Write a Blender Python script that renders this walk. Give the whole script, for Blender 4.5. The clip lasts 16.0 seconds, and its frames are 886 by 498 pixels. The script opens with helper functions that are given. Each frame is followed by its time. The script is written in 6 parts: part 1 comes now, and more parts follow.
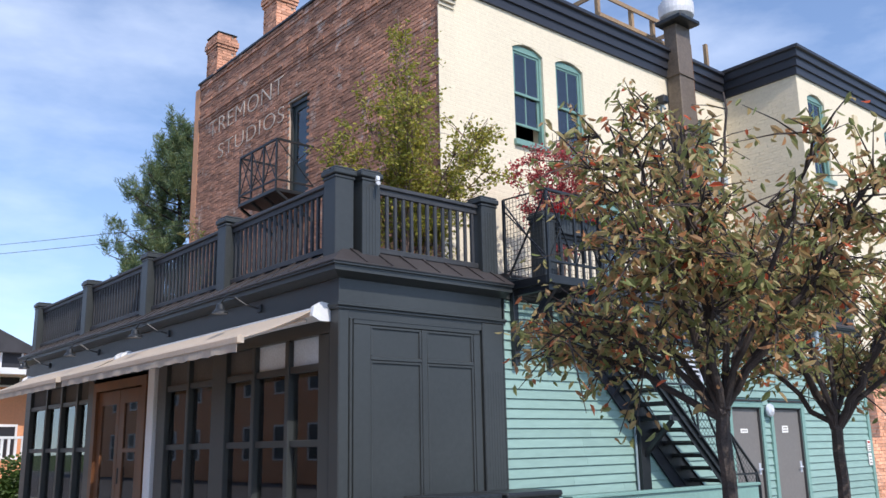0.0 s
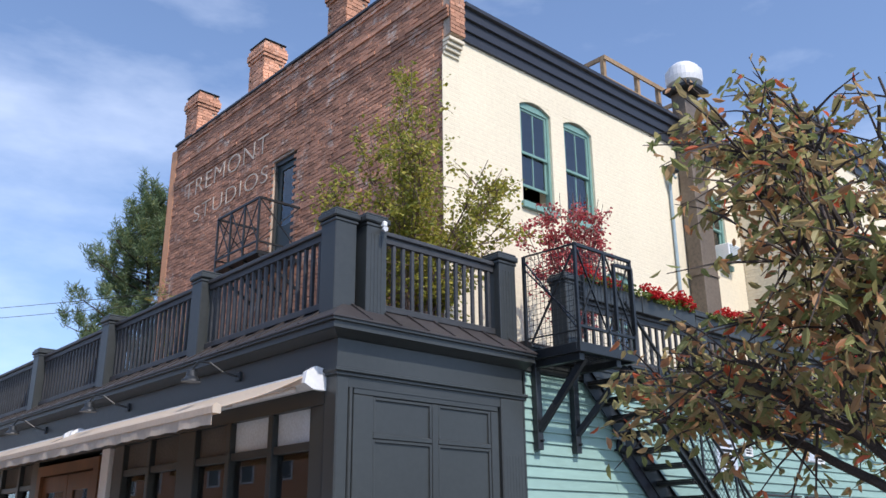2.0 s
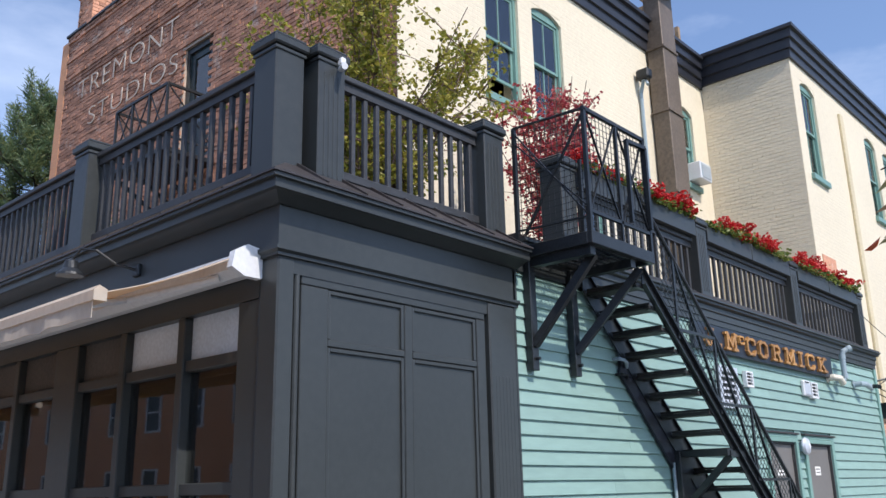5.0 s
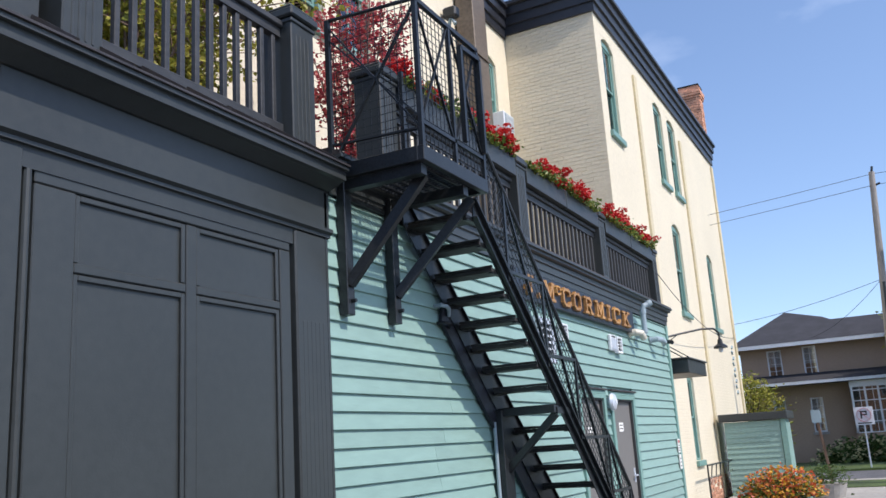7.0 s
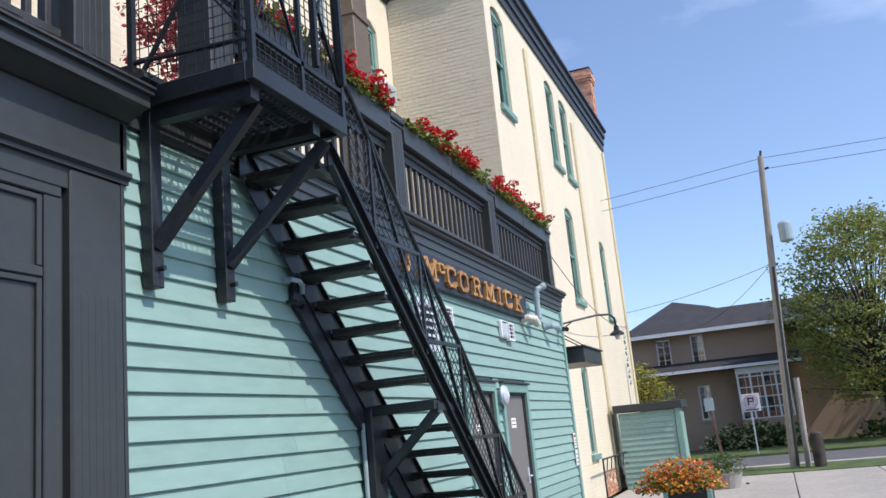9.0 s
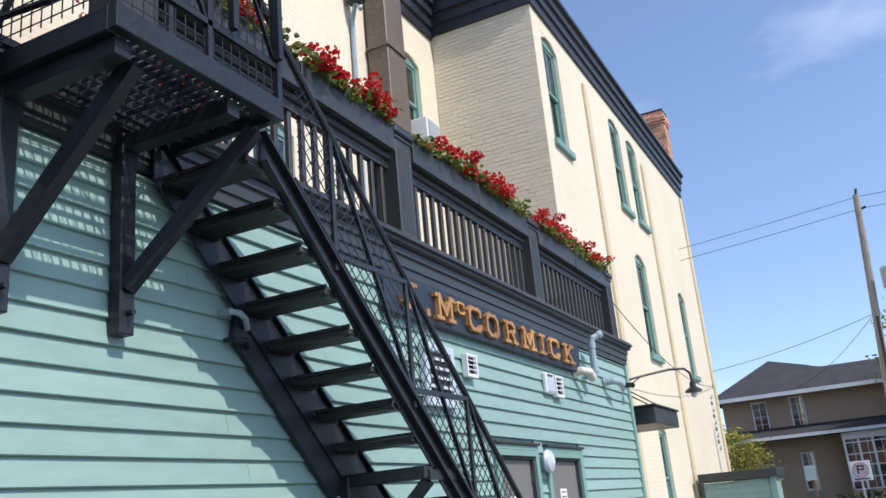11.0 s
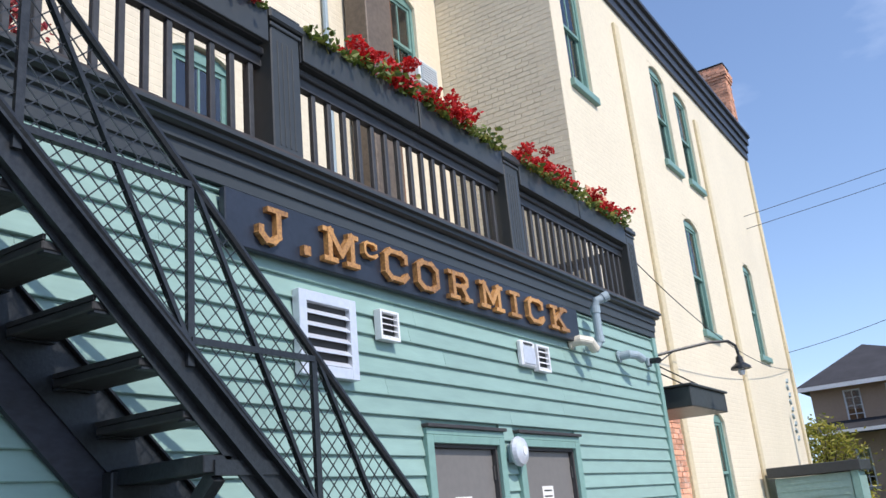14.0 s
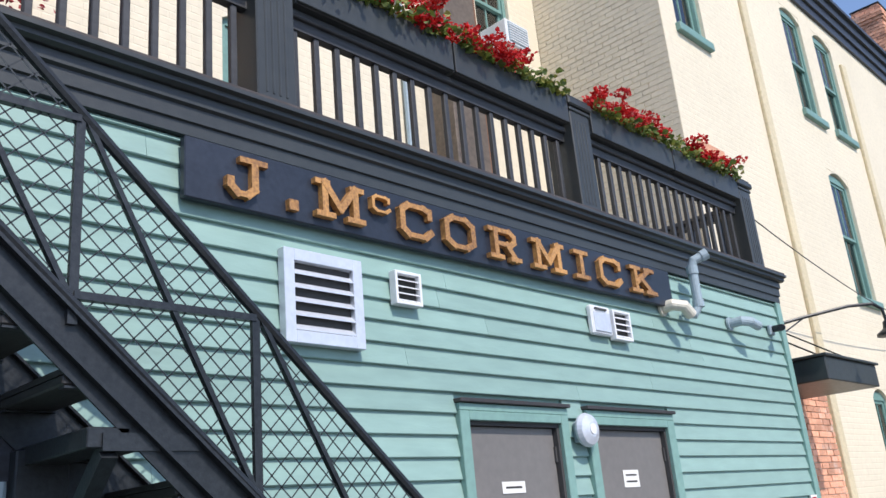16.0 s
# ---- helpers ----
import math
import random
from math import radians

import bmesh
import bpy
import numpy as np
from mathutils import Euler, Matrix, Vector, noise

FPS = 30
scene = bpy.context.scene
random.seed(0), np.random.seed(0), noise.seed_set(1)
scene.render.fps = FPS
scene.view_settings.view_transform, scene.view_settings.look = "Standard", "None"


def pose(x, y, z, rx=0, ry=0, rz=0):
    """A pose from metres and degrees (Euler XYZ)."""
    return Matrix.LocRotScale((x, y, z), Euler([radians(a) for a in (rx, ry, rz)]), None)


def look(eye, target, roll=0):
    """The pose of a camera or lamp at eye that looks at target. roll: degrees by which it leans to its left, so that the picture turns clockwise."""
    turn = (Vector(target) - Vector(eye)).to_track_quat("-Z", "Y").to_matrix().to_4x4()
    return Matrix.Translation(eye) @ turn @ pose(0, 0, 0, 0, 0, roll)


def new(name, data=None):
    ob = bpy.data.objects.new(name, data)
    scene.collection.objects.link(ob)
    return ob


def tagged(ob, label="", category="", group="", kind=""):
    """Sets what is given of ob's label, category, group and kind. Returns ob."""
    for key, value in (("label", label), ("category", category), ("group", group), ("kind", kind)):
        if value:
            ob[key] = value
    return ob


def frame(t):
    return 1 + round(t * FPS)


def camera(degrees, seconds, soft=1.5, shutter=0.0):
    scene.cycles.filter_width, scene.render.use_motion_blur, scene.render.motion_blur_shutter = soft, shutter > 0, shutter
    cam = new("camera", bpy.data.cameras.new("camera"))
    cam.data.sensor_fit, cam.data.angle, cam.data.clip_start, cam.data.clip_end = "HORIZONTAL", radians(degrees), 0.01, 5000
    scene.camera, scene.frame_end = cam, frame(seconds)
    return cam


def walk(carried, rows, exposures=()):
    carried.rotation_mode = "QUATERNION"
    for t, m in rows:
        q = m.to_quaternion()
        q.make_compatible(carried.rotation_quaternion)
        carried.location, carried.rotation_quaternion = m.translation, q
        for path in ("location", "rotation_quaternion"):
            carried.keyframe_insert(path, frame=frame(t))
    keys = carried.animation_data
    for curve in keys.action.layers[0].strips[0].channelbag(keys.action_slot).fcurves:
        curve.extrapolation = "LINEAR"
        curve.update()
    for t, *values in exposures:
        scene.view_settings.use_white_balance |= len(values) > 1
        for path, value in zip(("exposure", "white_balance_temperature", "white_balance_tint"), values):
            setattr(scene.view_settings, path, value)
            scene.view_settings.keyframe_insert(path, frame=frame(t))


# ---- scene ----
cam = camera(54.2, 16.0)
METRES, EYE, TILT, LEAN, TURN = 12.0, 1.5, 0.0, 0.0, -40.2
ROWS = [
    (0.0, 0.0, 0.0, 0.0, 0.25, 12.83, 1.08),
    (0.5, -0.0086, 0.031, 0.0019, -0.69, 14.39, 1.03),
    (1.0, -0.0159, 0.0664, 0.0046, -1.2, 17.96, 0.7),
    (1.5, -0.0279, 0.0985, 0.0038, -1.72, 18.72, 0.51),
    (2.0, -0.0395, 0.1315, 0.0032, -1.91, 18.74, 0.48),
    (2.5, -0.0457, 0.1637, 0.0044, -1.85, 18.66, 0.44),
    (3.0, -0.0574, 0.198, 0.0031, -4.24, 18.51, 1.13),
    (5.5, -0.0733, 0.3665, 0.0008, -9.89, 14.51, 1.56),
    (6.0, -0.0743, 0.3976, 0.0031, -13.81, 14.02, 2.71),
    (6.5, -0.0693, 0.4276, 0.0032, -15.34, 14.04, 3.16),
    (7.0, -0.0657, 0.4561, 0.0033, -22.08, 13.01, 3.56),
    (7.5, -0.0609, 0.4837, 0.0058, -27.32, 12.28, 5.32),
    (8.0, -0.0427, 0.5075, 0.0048, -29.11, 11.94, 5.49),
    (8.5, -0.0226, 0.5292, 0.0056, -28.98, 11.93, 5.42),
    (9.0, 0.001, 0.5565, 0.0073, -28.89, 12.29, 5.47),
    (11.5, 0.125, 0.6546, 0.0063, -22.08, 18.22, 5.69),
    (12.0, 0.1499, 0.6784, 0.0072, -21.51, 18.9, 6.5),
    (12.5, 0.1734, 0.6957, 0.0059, -18.94, 19.83, 6.59),
    (13.0, 0.1991, 0.7163, 0.005, -18.04, 19.82, 6.47),
    (13.5, 0.2231, 0.7315, 0.0048, -18.24, 19.48, 6.36),
    (14.0, 0.2515, 0.7418, 0.0029, -16.86, 17.52, 5.25),
    (14.5, 0.2721, 0.7517, 0.0012, -15.49, 16.96, 4.64),
    (15.0, 0.2944, 0.7636, 0.0003, -9.39, 17.85, 4.7),
    (15.5, 0.315, 0.7712, -0.0009, -7.78, 17.96, 4.62),
    (16.0, 0.3343, 0.7877, -0.0052, -5.54, 18.07, 5.02),
]
walk(cam, [(t, pose(0, 0, EYE, TILT, LEAN, TURN) @ pose(METRES * x, METRES * y, METRES * z, 90 + pitch, roll, yaw)) for t, x, y, z, yaw, pitch, roll in ROWS],
     exposures=[(0.0, 0.56, 6330, 15), (16.0, 0.56, 6330, 15)])

# ---- world, sun ----
SUN_DIR = Vector((0.20, 1.0, -1.15)).normalized()
world = bpy.data.worlds.new("world")
scene.world = world
world.use_nodes = True
wn, wl = world.node_tree.nodes, world.node_tree.links
wn.clear()
sky = wn.new("ShaderNodeTexSky")
sky.sky_type = "NISHITA"
sky.sun_disc = False
sky.sun_elevation = math.asin(-SUN_DIR.z)
sky.sun_rotation = math.atan2(-SUN_DIR.x, -SUN_DIR.y)
sky.air_density, sky.dust_density, sky.ozone_density = 1.0, 0.6, 2.0
wtc = wn.new("ShaderNodeTexCoord")
wmap = wn.new("ShaderNodeMapping")
wmap.inputs["Scale"].default_value = (1.2, 1.2, 3.2)
wmap.inputs["Location"].default_value = (0.35, 0.1, 0.2)
wno = wn.new("ShaderNodeTexNoise")
wno.inputs["Scale"].default_value = 1.7
wno.inputs["Detail"].default_value = 7
wno.inputs["Roughness"].default_value = 0.55
wramp = wn.new("ShaderNodeValToRGB")
wramp.color_ramp.elements[0].position = 0.51
wramp.color_ramp.elements[1].position = 0.88
wramp.color_ramp.elements[1].color = (0.6, 0.6, 0.6, 1)
wmix = wn.new("ShaderNodeMixRGB")
wmix.inputs["Color2"].default_value = (6.6, 7.2, 8.0, 1)
wbg = wn.new("ShaderNodeBackground")
wbg.inputs["Strength"].default_value = 0.15
wout = wn.new("ShaderNodeOutputWorld")
lift = wn.new("ShaderNodeVectorMath")
lift.operation = "ADD"
lift.inputs[1].default_value = (0, 0, 0.06)
unit = wn.new("ShaderNodeVectorMath")
unit.operation = "NORMALIZE"
wl.new(wtc.outputs["Generated"], lift.inputs[0])
wl.new(lift.outputs[0], unit.inputs[0])
wl.new(unit.outputs[0], sky.inputs["Vector"])
bank = wn.new("ShaderNodeVectorMath")
bank.operation = "DOT_PRODUCT"
bank.inputs[1].default_value = (0.10, 0.96, 0.22)
bank_rng = wn.new("ShaderNodeMapRange")
bank_rng.inputs["From Min"].default_value, bank_rng.inputs["From Max"].default_value = 0.62, 1.0
bank_rng.inputs["To Min"].default_value, bank_rng.inputs["To Max"].default_value = -0.03, 0.09
wl.new(wtc.outputs["Generated"], bank.inputs[0])
wl.new(bank.outputs["Value"], bank_rng.inputs["Value"])
thick = wn.new("ShaderNodeMath")
wl.new(wno.outputs["Fac"], thick.inputs[0])
wl.new(bank_rng.outputs["Result"], thick.inputs[1])
wl.new(wtc.outputs["Generated"], wmap.inputs["Vector"])
wl.new(wmap.outputs["Vector"], wno.inputs["Vector"])
wl.new(thick.outputs[0], wramp.inputs["Fac"])
wl.new(wramp.outputs["Color"], wmix.inputs["Fac"])
wl.new(sky.outputs["Color"], wmix.inputs["Color1"])
wl.new(wmix.outputs["Color"], wbg.inputs["Color"])
wl.new(wbg.outputs["Background"], wout.inputs["Surface"])
sun_lamp = bpy.data.lights.new("sun", "SUN")
sun_lamp.energy, sun_lamp.angle, sun_lamp.color = 3.0, radians(0.55), (1.0, 0.93, 0.82)
sun_ob = new("sun", sun_lamp)
sun_ob.matrix_world = look((0, -20, 30), Vector((0, -20, 30)) + SUN_DIR)


# ---- materials ----
def mat(name, col, rough=0.6, metal=0.0, var=0.15, scale=6.0, bump=0.0, bscale=60.0, rnd=0.0, island=0.0, stretch=(1, 1, 1), dark=None, spec=0.5):
    """A painted or natural surface: colour with two scales of noise, fine relief, and spread from piece to piece."""
    m = bpy.data.materials.new(name)
    m.use_nodes = True
    n, l = m.node_tree.nodes, m.node_tree.links
    b = n["Principled BSDF"]
    b.inputs["Roughness"].default_value, b.inputs["Metallic"].default_value = rough, metal
    b.inputs["Specular IOR Level"].default_value = spec
    tc = n.new("ShaderNodeTexCoord")
    mp = n.new("ShaderNodeMapping")
    mp.inputs["Scale"].default_value = stretch
    l.new(tc.outputs["Object"], mp.inputs["Vector"])
    big, fine = n.new("ShaderNodeTexNoise"), n.new("ShaderNodeTexNoise")
    big.inputs["Scale"].default_value, fine.inputs["Scale"].default_value = scale * 0.25, scale * 6
    big.inputs["Detail"].default_value = fine.inputs["Detail"].default_value = 4
    l.new(mp.outputs["Vector"], big.inputs["Vector"])
    l.new(mp.outputs["Vector"], fine.inputs["Vector"])
    add = n.new("ShaderNodeMath")
    add.operation = "ADD"
    l.new(big.outputs["Fac"], add.inputs[0])
    l.new(fine.outputs["Fac"], add.inputs[1])
    rng = n.new("ShaderNodeMapRange")
    rng.inputs["From Min"].default_value, rng.inputs["From Max"].default_value = 0.7, 1.3
    l.new(add.outputs[0], rng.inputs["Value"])
    mix = n.new("ShaderNodeMixRGB")
    lo = dark or tuple(c * (1 - 2 * var) for c in col)
    mix.inputs["Color1"].default_value = (*lo, 1)
    mix.inputs["Color2"].default_value = (*[min(1, c * (1 + var)) for c in col], 1)
    l.new(rng.outputs["Result"], mix.inputs["Fac"])
    colour = mix.outputs["Color"]
    for amount, node, sock in ((rnd, "ShaderNodeObjectInfo", "Random"), (island, "ShaderNodeNewGeometry", "Random Per Island")):
        if amount:
            src = n.new(node)
            r2 = n.new("ShaderNodeMapRange")
            r2.inputs["To Min"].default_value, r2.inputs["To Max"].default_value = 1 - amount, 1 + amount
            l.new(src.outputs[sock], r2.inputs["Value"])
            hs = n.new("ShaderNodeHueSaturation")
            l.new(r2.outputs["Result"], hs.inputs["Value"])
            l.new(colour, hs.inputs["Color"])
            colour = hs.outputs["Color"]
    l.new(colour, b.inputs["Base Color"])
    rr = n.new("ShaderNodeMapRange")
    rr.inputs["To Min"].default_value, rr.inputs["To Max"].default_value = max(0.02, rough - 0.1), min(1, rough + 0.1)
    l.new(fine.outputs["Fac"], rr.inputs["Value"])
    l.new(rr.outputs["Result"], b.inputs["Roughness"])
    if bump:
        bn = n.new("ShaderNodeTexNoise")
        bn.inputs["Scale"].default_value = bscale
        bn.inputs["Detail"].default_value = 5
        l.new(mp.outputs["Vector"], bn.inputs["Vector"])
        bp = n.new("ShaderNodeBump")
        bp.inputs["Strength"].default_value, bp.inputs["Distance"].default_value = bump, 0.01
        l.new(bn.outputs["Fac"], bp.inputs["Height"])
        l.new(bp.outputs["Normal"], b.inputs["Normal"])
    return m


def leaf_mat(name, stops, rough=0.5, trans=0.35):
    """Foliage: each leaf takes its own colour out of the stops, and lets some light through."""
    m = bpy.data.materials.new(name)
    m.use_nodes = True
    n, l = m.node_tree.nodes, m.node_tree.links
    b = n["Principled BSDF"]
    b.inputs["Roughness"].default_value = rough
    geo = n.new("ShaderNodeNewGeometry")
    ramp = n.new("ShaderNodeValToRGB")
    els = ramp.color_ramp.elements
    while len(els) < len(stops):
        els.new(0.5)
    for e, (p, c) in zip(els, stops):
        e.position, e.color = p, (*c, 1)
    l.new(geo.outputs["Random Per Island"], ramp.inputs["Fac"])
    l.new(ramp.outputs["Color"], b.inputs["Base Color"])
    tr = n.new("ShaderNodeBsdfTranslucent")
    l.new(ramp.outputs["Color"], tr.inputs["Color"])
    mx = n.new("ShaderNodeMixShader")
    mx.inputs["Fac"].default_value = trans
    l.new(b.outputs["BSDF"], mx.inputs[1])
    l.new(tr.outputs["BSDF"], mx.inputs[2])
    l.new(mx.outputs["Shader"], n["Material Output"].inputs["Surface"])
    return m


def painted_brick(name, col, depth=0.5):
    """Thick paint over brickwork: joints show as soft relief, with scuffs."""
    m = mat(name, col, 0.65, var=0.05, scale=2.0)
    n, l = m.node_tree.nodes, m.node_tree.links
    tc = n.new("ShaderNodeTexCoord")
    sp, ad, cb = n.new("ShaderNodeSeparateXYZ"), n.new("ShaderNodeMath"), n.new("ShaderNodeCombineXYZ")
    l.new(tc.outputs["Object"], sp.inputs[0])
    l.new(sp.outputs["X"], ad.inputs[0])
    l.new(sp.outputs["Y"], ad.inputs[1])
    l.new(ad.outputs[0], cb.inputs["X"])
    l.new(sp.outputs["Z"], cb.inputs["Y"])
    br = n.new("ShaderNodeTexBrick")
    br.inputs["Scale"].default_value = 1.0
    br.inputs["Brick Width"].default_value, br.inputs["Row Height"].default_value = 0.215, 0.075
    br.inputs["Mortar Size"].default_value, br.inputs["Mortar Smooth"].default_value = 0.009, 0.8
    br.inputs["Color1"].default_value, br.inputs["Color2"].default_value, br.inputs["Mortar"].default_value = (1, 1, 1, 1), (0.6, 0.6, 0.6, 1), (0, 0, 0, 1)
    l.new(cb.outputs[0], br.inputs["Vector"])
    no = n.new("ShaderNodeTexNoise")
    no.inputs["Scale"].default_value, no.inputs["Detail"].default_value = 9.0, 6
    l.new(tc.outputs["Object"], no.inputs["Vector"])
    mm = n.new("ShaderNodeMixRGB")
    mm.inputs["Fac"].default_value = 0.5
    l.new(br.outputs["Color"], mm.inputs["Color1"])
    l.new(no.outputs["Fac"], mm.inputs["Color2"])
    bp = n.new("ShaderNodeBump")
    bp.inputs["Strength"].default_value, bp.inputs["Distance"].default_value = depth, 0.012
    l.new(mm.outputs["Color"], bp.inputs["Height"])
    l.new(bp.outputs["Normal"], n["Principled BSDF"].inputs["Normal"])
    return m


def glass_mat(name, tint=(0.9, 0.95, 0.95)):
    m = bpy.data.materials.new(name)
    m.use_nodes = True
    n, l = m.node_tree.nodes, m.node_tree.links
    n.clear()
    out, mx, tr, gl, fr = (n.new("ShaderNode" + k) for k in ("OutputMaterial", "MixShader", "BsdfTransparent", "BsdfGlossy", "Fresnel"))
    tr.inputs["Color"].default_value = (*tint, 1)
    gl.inputs["Roughness"].default_value = 0.02
    fr.inputs["IOR"].default_value = 2.3
    l.new(fr.outputs[0], mx.inputs[0])
    l.new(tr.outputs[0], mx.inputs[1])
    l.new(gl.outputs[0], mx.inputs[2])
    l.new(mx.outputs[0], out.inputs["Surface"])
    return m


CHAR = mat("charcoal_paint", (0.036, 0.0415, 0.0425), 0.42, var=0.10, scale=3, bump=0.06, bscale=90)
CHAR_W = mat("weathered_charcoal_wood", (0.043, 0.045, 0.049), 0.5, var=0.22, scale=4, bump=0.2, bscale=40, stretch=(0.3, 1, 1), rnd=0.12)
LEDGE = mat("worn_deck_ledge", (0.060, 0.048, 0.045), 0.6, var=0.35, scale=5, bump=0.3, stretch=(0.2, 1, 1))
ROOFM = mat("sheet_metal_brown_black", (0.055, 0.048, 0.047), 0.45, 0.2, var=0.18, scale=3, bump=0.05)
IRON = mat("black_painted_iron", (0.026, 0.030, 0.034), 0.4, 0.3, var=0.25, scale=8, bump=0.15, bscale=80)
TREADM = mat("black_worn_tread", (0.030, 0.029, 0.028), 0.55, var=0.45, scale=7, bump=0.4, bscale=30, stretch=(1, 0.25, 1))
PLANKM = mat("worn_blue_black_plank", (0.022, 0.024, 0.034), 0.5, var=0.35, scale=7, bump=0.3, bscale=40, stretch=(0.4, 1, 1))
TEAL = mat("teal_clapboard_paint", (0.245, 0.380, 0.340), 0.5, var=0.07, scale=2.5, bump=0.12, bscale=50, rnd=0.05, stretch=(0.25, 1, 1))
TEALT = mat("teal_trim_paint", (0.195, 0.345, 0.305), 0.45, var=0.08, scale=3, bump=0.05)
GREENT = mat("green_window_paint", (0.165, 0.300, 0.265), 0.45, var=0.1, scale=4)
CREAM = painted_brick("cream_painted_brick", (0.72, 0.645, 0.49), 0.45)
# Darker copy of the cream, with the west wall's shade in its colour.
CREAM_S = mat("cream_brick_shaded", (0.68, 0.61, 0.465), 0.65, var=0.05, scale=3, bump=0.15, bscale=30, island=0.03)
TAN = mat("tan_painted_strip", (0.64, 0.55, 0.36), 0.65, var=0.1, scale=3, bump=0.15)
NAVY = mat("dark_cornice_metal", (0.026, 0.028, 0.036), 0.4, var=0.12, scale=2)
BRICK = mat("old_red_brick", (0.57, 0.285, 0.18), 0.85, var=0.18, scale=5, bump=0.4, bscale=70, rnd=0.35, island=0.30)


def flecks(m, col, scale, lo, hi):
    """Remnants of old pale paint left in patches on a surface."""
    n, l = m.node_tree.nodes, m.node_tree.links
    b = n["Principled BSDF"]
    src = b.inputs["Base Color"].links[0].from_socket
    tc, no, ra, mx = n.new("ShaderNodeNewGeometry"), n.new("ShaderNodeTexNoise"), n.new("ShaderNodeMapRange"), n.new("ShaderNodeMixRGB")
    no.inputs["Scale"].default_value, no.inputs["Detail"].default_value, no.inputs["Roughness"].default_value = scale, 8, 0.75
    ra.inputs["From Min"].default_value, ra.inputs["From Max"].default_value = lo, hi
    ra.inputs["To Max"].default_value = 0.75
    mx.inputs["Color2"].default_value = (*col, 1)
    l.new(tc.outputs["Position"], no.inputs["Vector"])
    l.new(no.outputs["Fac"], ra.inputs["Value"])
    l.new(ra.outputs["Result"], mx.inputs["Fac"])
    l.new(src, mx.inputs["Color1"])
    l.new(mx.outputs["Color"], b.inputs["Base Color"])


flecks(BRICK, (0.66, 0.57, 0.49), 2.2, 0.56, 0.68)
MORTAR = mat("grey_mortar", (0.50, 0.40, 0.32), 0.9, var=0.15, scale=5, bump=0.3)
LETTERW = mat("faded_white_paint", (0.66, 0.55, 0.45), 0.8, var=0.22, scale=14)
GOLD = mat("weathered_orange_wood", (0.46, 0.24, 0.075), 0.5, var=0.28, scale=10, bump=0.3, bscale=45, dark=(0.16, 0.075, 0.03))
SIGNB = mat("blue_black_board", (0.016, 0.022, 0.036), 0.42, var=0.2, scale=5, bump=0.08)
DOORG = mat("grey_steel_door", (0.175, 0.165, 0.155), 0.5, var=0.08, scale=3)
WHITE = mat("white_plastic", (0.72, 0.74, 0.76), 0.4, var=0.06, scale=5)
ALU = mat("pale_aluminium", (0.62, 0.66, 0.72), 0.4, 0.35, var=0.06, scale=5)
PIPE = mat("grey_pvc", (0.30, 0.38, 0.42), 0.4, var=0.08, scale=6)
BEIGEP = mat("beige_pvc", (0.60, 0.57, 0.47), 0.4, var=0.08, scale=6)
PAPER = mat("paper", (0.75, 0.74, 0.70), 0.8, var=0.05)
INK = mat("ink", (0.05, 0.05, 0.05), 0.8, var=0.1)
REDINK = mat("red_ink", (0.45, 0.03, 0.03), 0.7, var=0.1)
DUCTM = mat("brown_duct_paint", (0.16, 0.125, 0.095), 0.5, 0.2, var=0.2, scale=3)
GALV = mat("galvanised_fan", (0.70, 0.71, 0.73), 0.5, 0.1, var=0.1, scale=4)
PINEW = mat("weathered_pine", (0.33, 0.225, 0.13), 0.75, var=0.25, scale=6, bump=0.3, stretch=(1, 1, 0.3))
WOODD = mat("brown_oak_door", (0.13, 0.052, 0.020), 0.45, var=0.3, scale=6, stretch=(1, 1, 0.15), bump=0.1)
FABRIC = mat("cream_awning_cloth", (0.70, 0.64, 0.54), 0.85, var=0.08, scale=4, bump=0.2, bscale=120)
fab_n, fab_l = FABRIC.node_tree.nodes, FABRIC.node_tree.links
fab_t, fab_m = fab_n.new("ShaderNodeBsdfTranslucent"), fab_n.new("ShaderNodeMixShader")
fab_t.inputs["Color"].default_value = (0.72, 0.50, 0.28, 1)
fab_m.inputs["Fac"].default_value = 0.4
fab_l.new(fab_n["Principled BSDF"].outputs["BSDF"], fab_m.inputs[1])
fab_l.new(fab_t.outputs["BSDF"], fab_m.inputs[2])
fab_l.new(fab_m.outputs["Shader"], fab_n["Material Output"].inputs["Surface"])
# Dark colour that stands in for the shade inside rooms behind glass.
ROOM = mat("room_shade", (0.10, 0.09, 0.08), 0.8, var=0.2)
CURTAIN = mat("pale_curtain", (0.62, 0.68, 0.74), 0.8, var=0.1)
GLASS = glass_mat("window_glass")
BARK = mat("grey_brown_bark", (0.060, 0.046, 0.040), 0.85, var=0.35, scale=20, bump=0.7, bscale=50)
STEMR = mat("pale_twig", (0.20, 0.13, 0.10), 0.8, var=0.3, scale=20)
CHERRY = leaf_mat("cherry_leaves", [(0.0, (0.21, 0.25, 0.085)), (0.30, (0.31, 0.32, 0.12)), (0.52, (0.42, 0.35, 0.15)), (0.76, (0.48, 0.31, 0.15)), (0.95, (0.52, 0.24, 0.11)), (0.985, (0.62, 0.12, 0.05))], rough=0.55, trans=0.5)
BIRCH = leaf_mat("birch_leaves", [(0.0, (0.18, 0.215, 0.035)), (0.5, (0.32, 0.31, 0.050)), (1.0, (0.46, 0.40, 0.07))], trans=0.45)
REDL = leaf_mat("crimson_leaves", [(0.0, (0.28, 0.035, 0.045)), (0.6, (0.46, 0.060, 0.075)), (1.0, (0.58, 0.16, 0.14))])
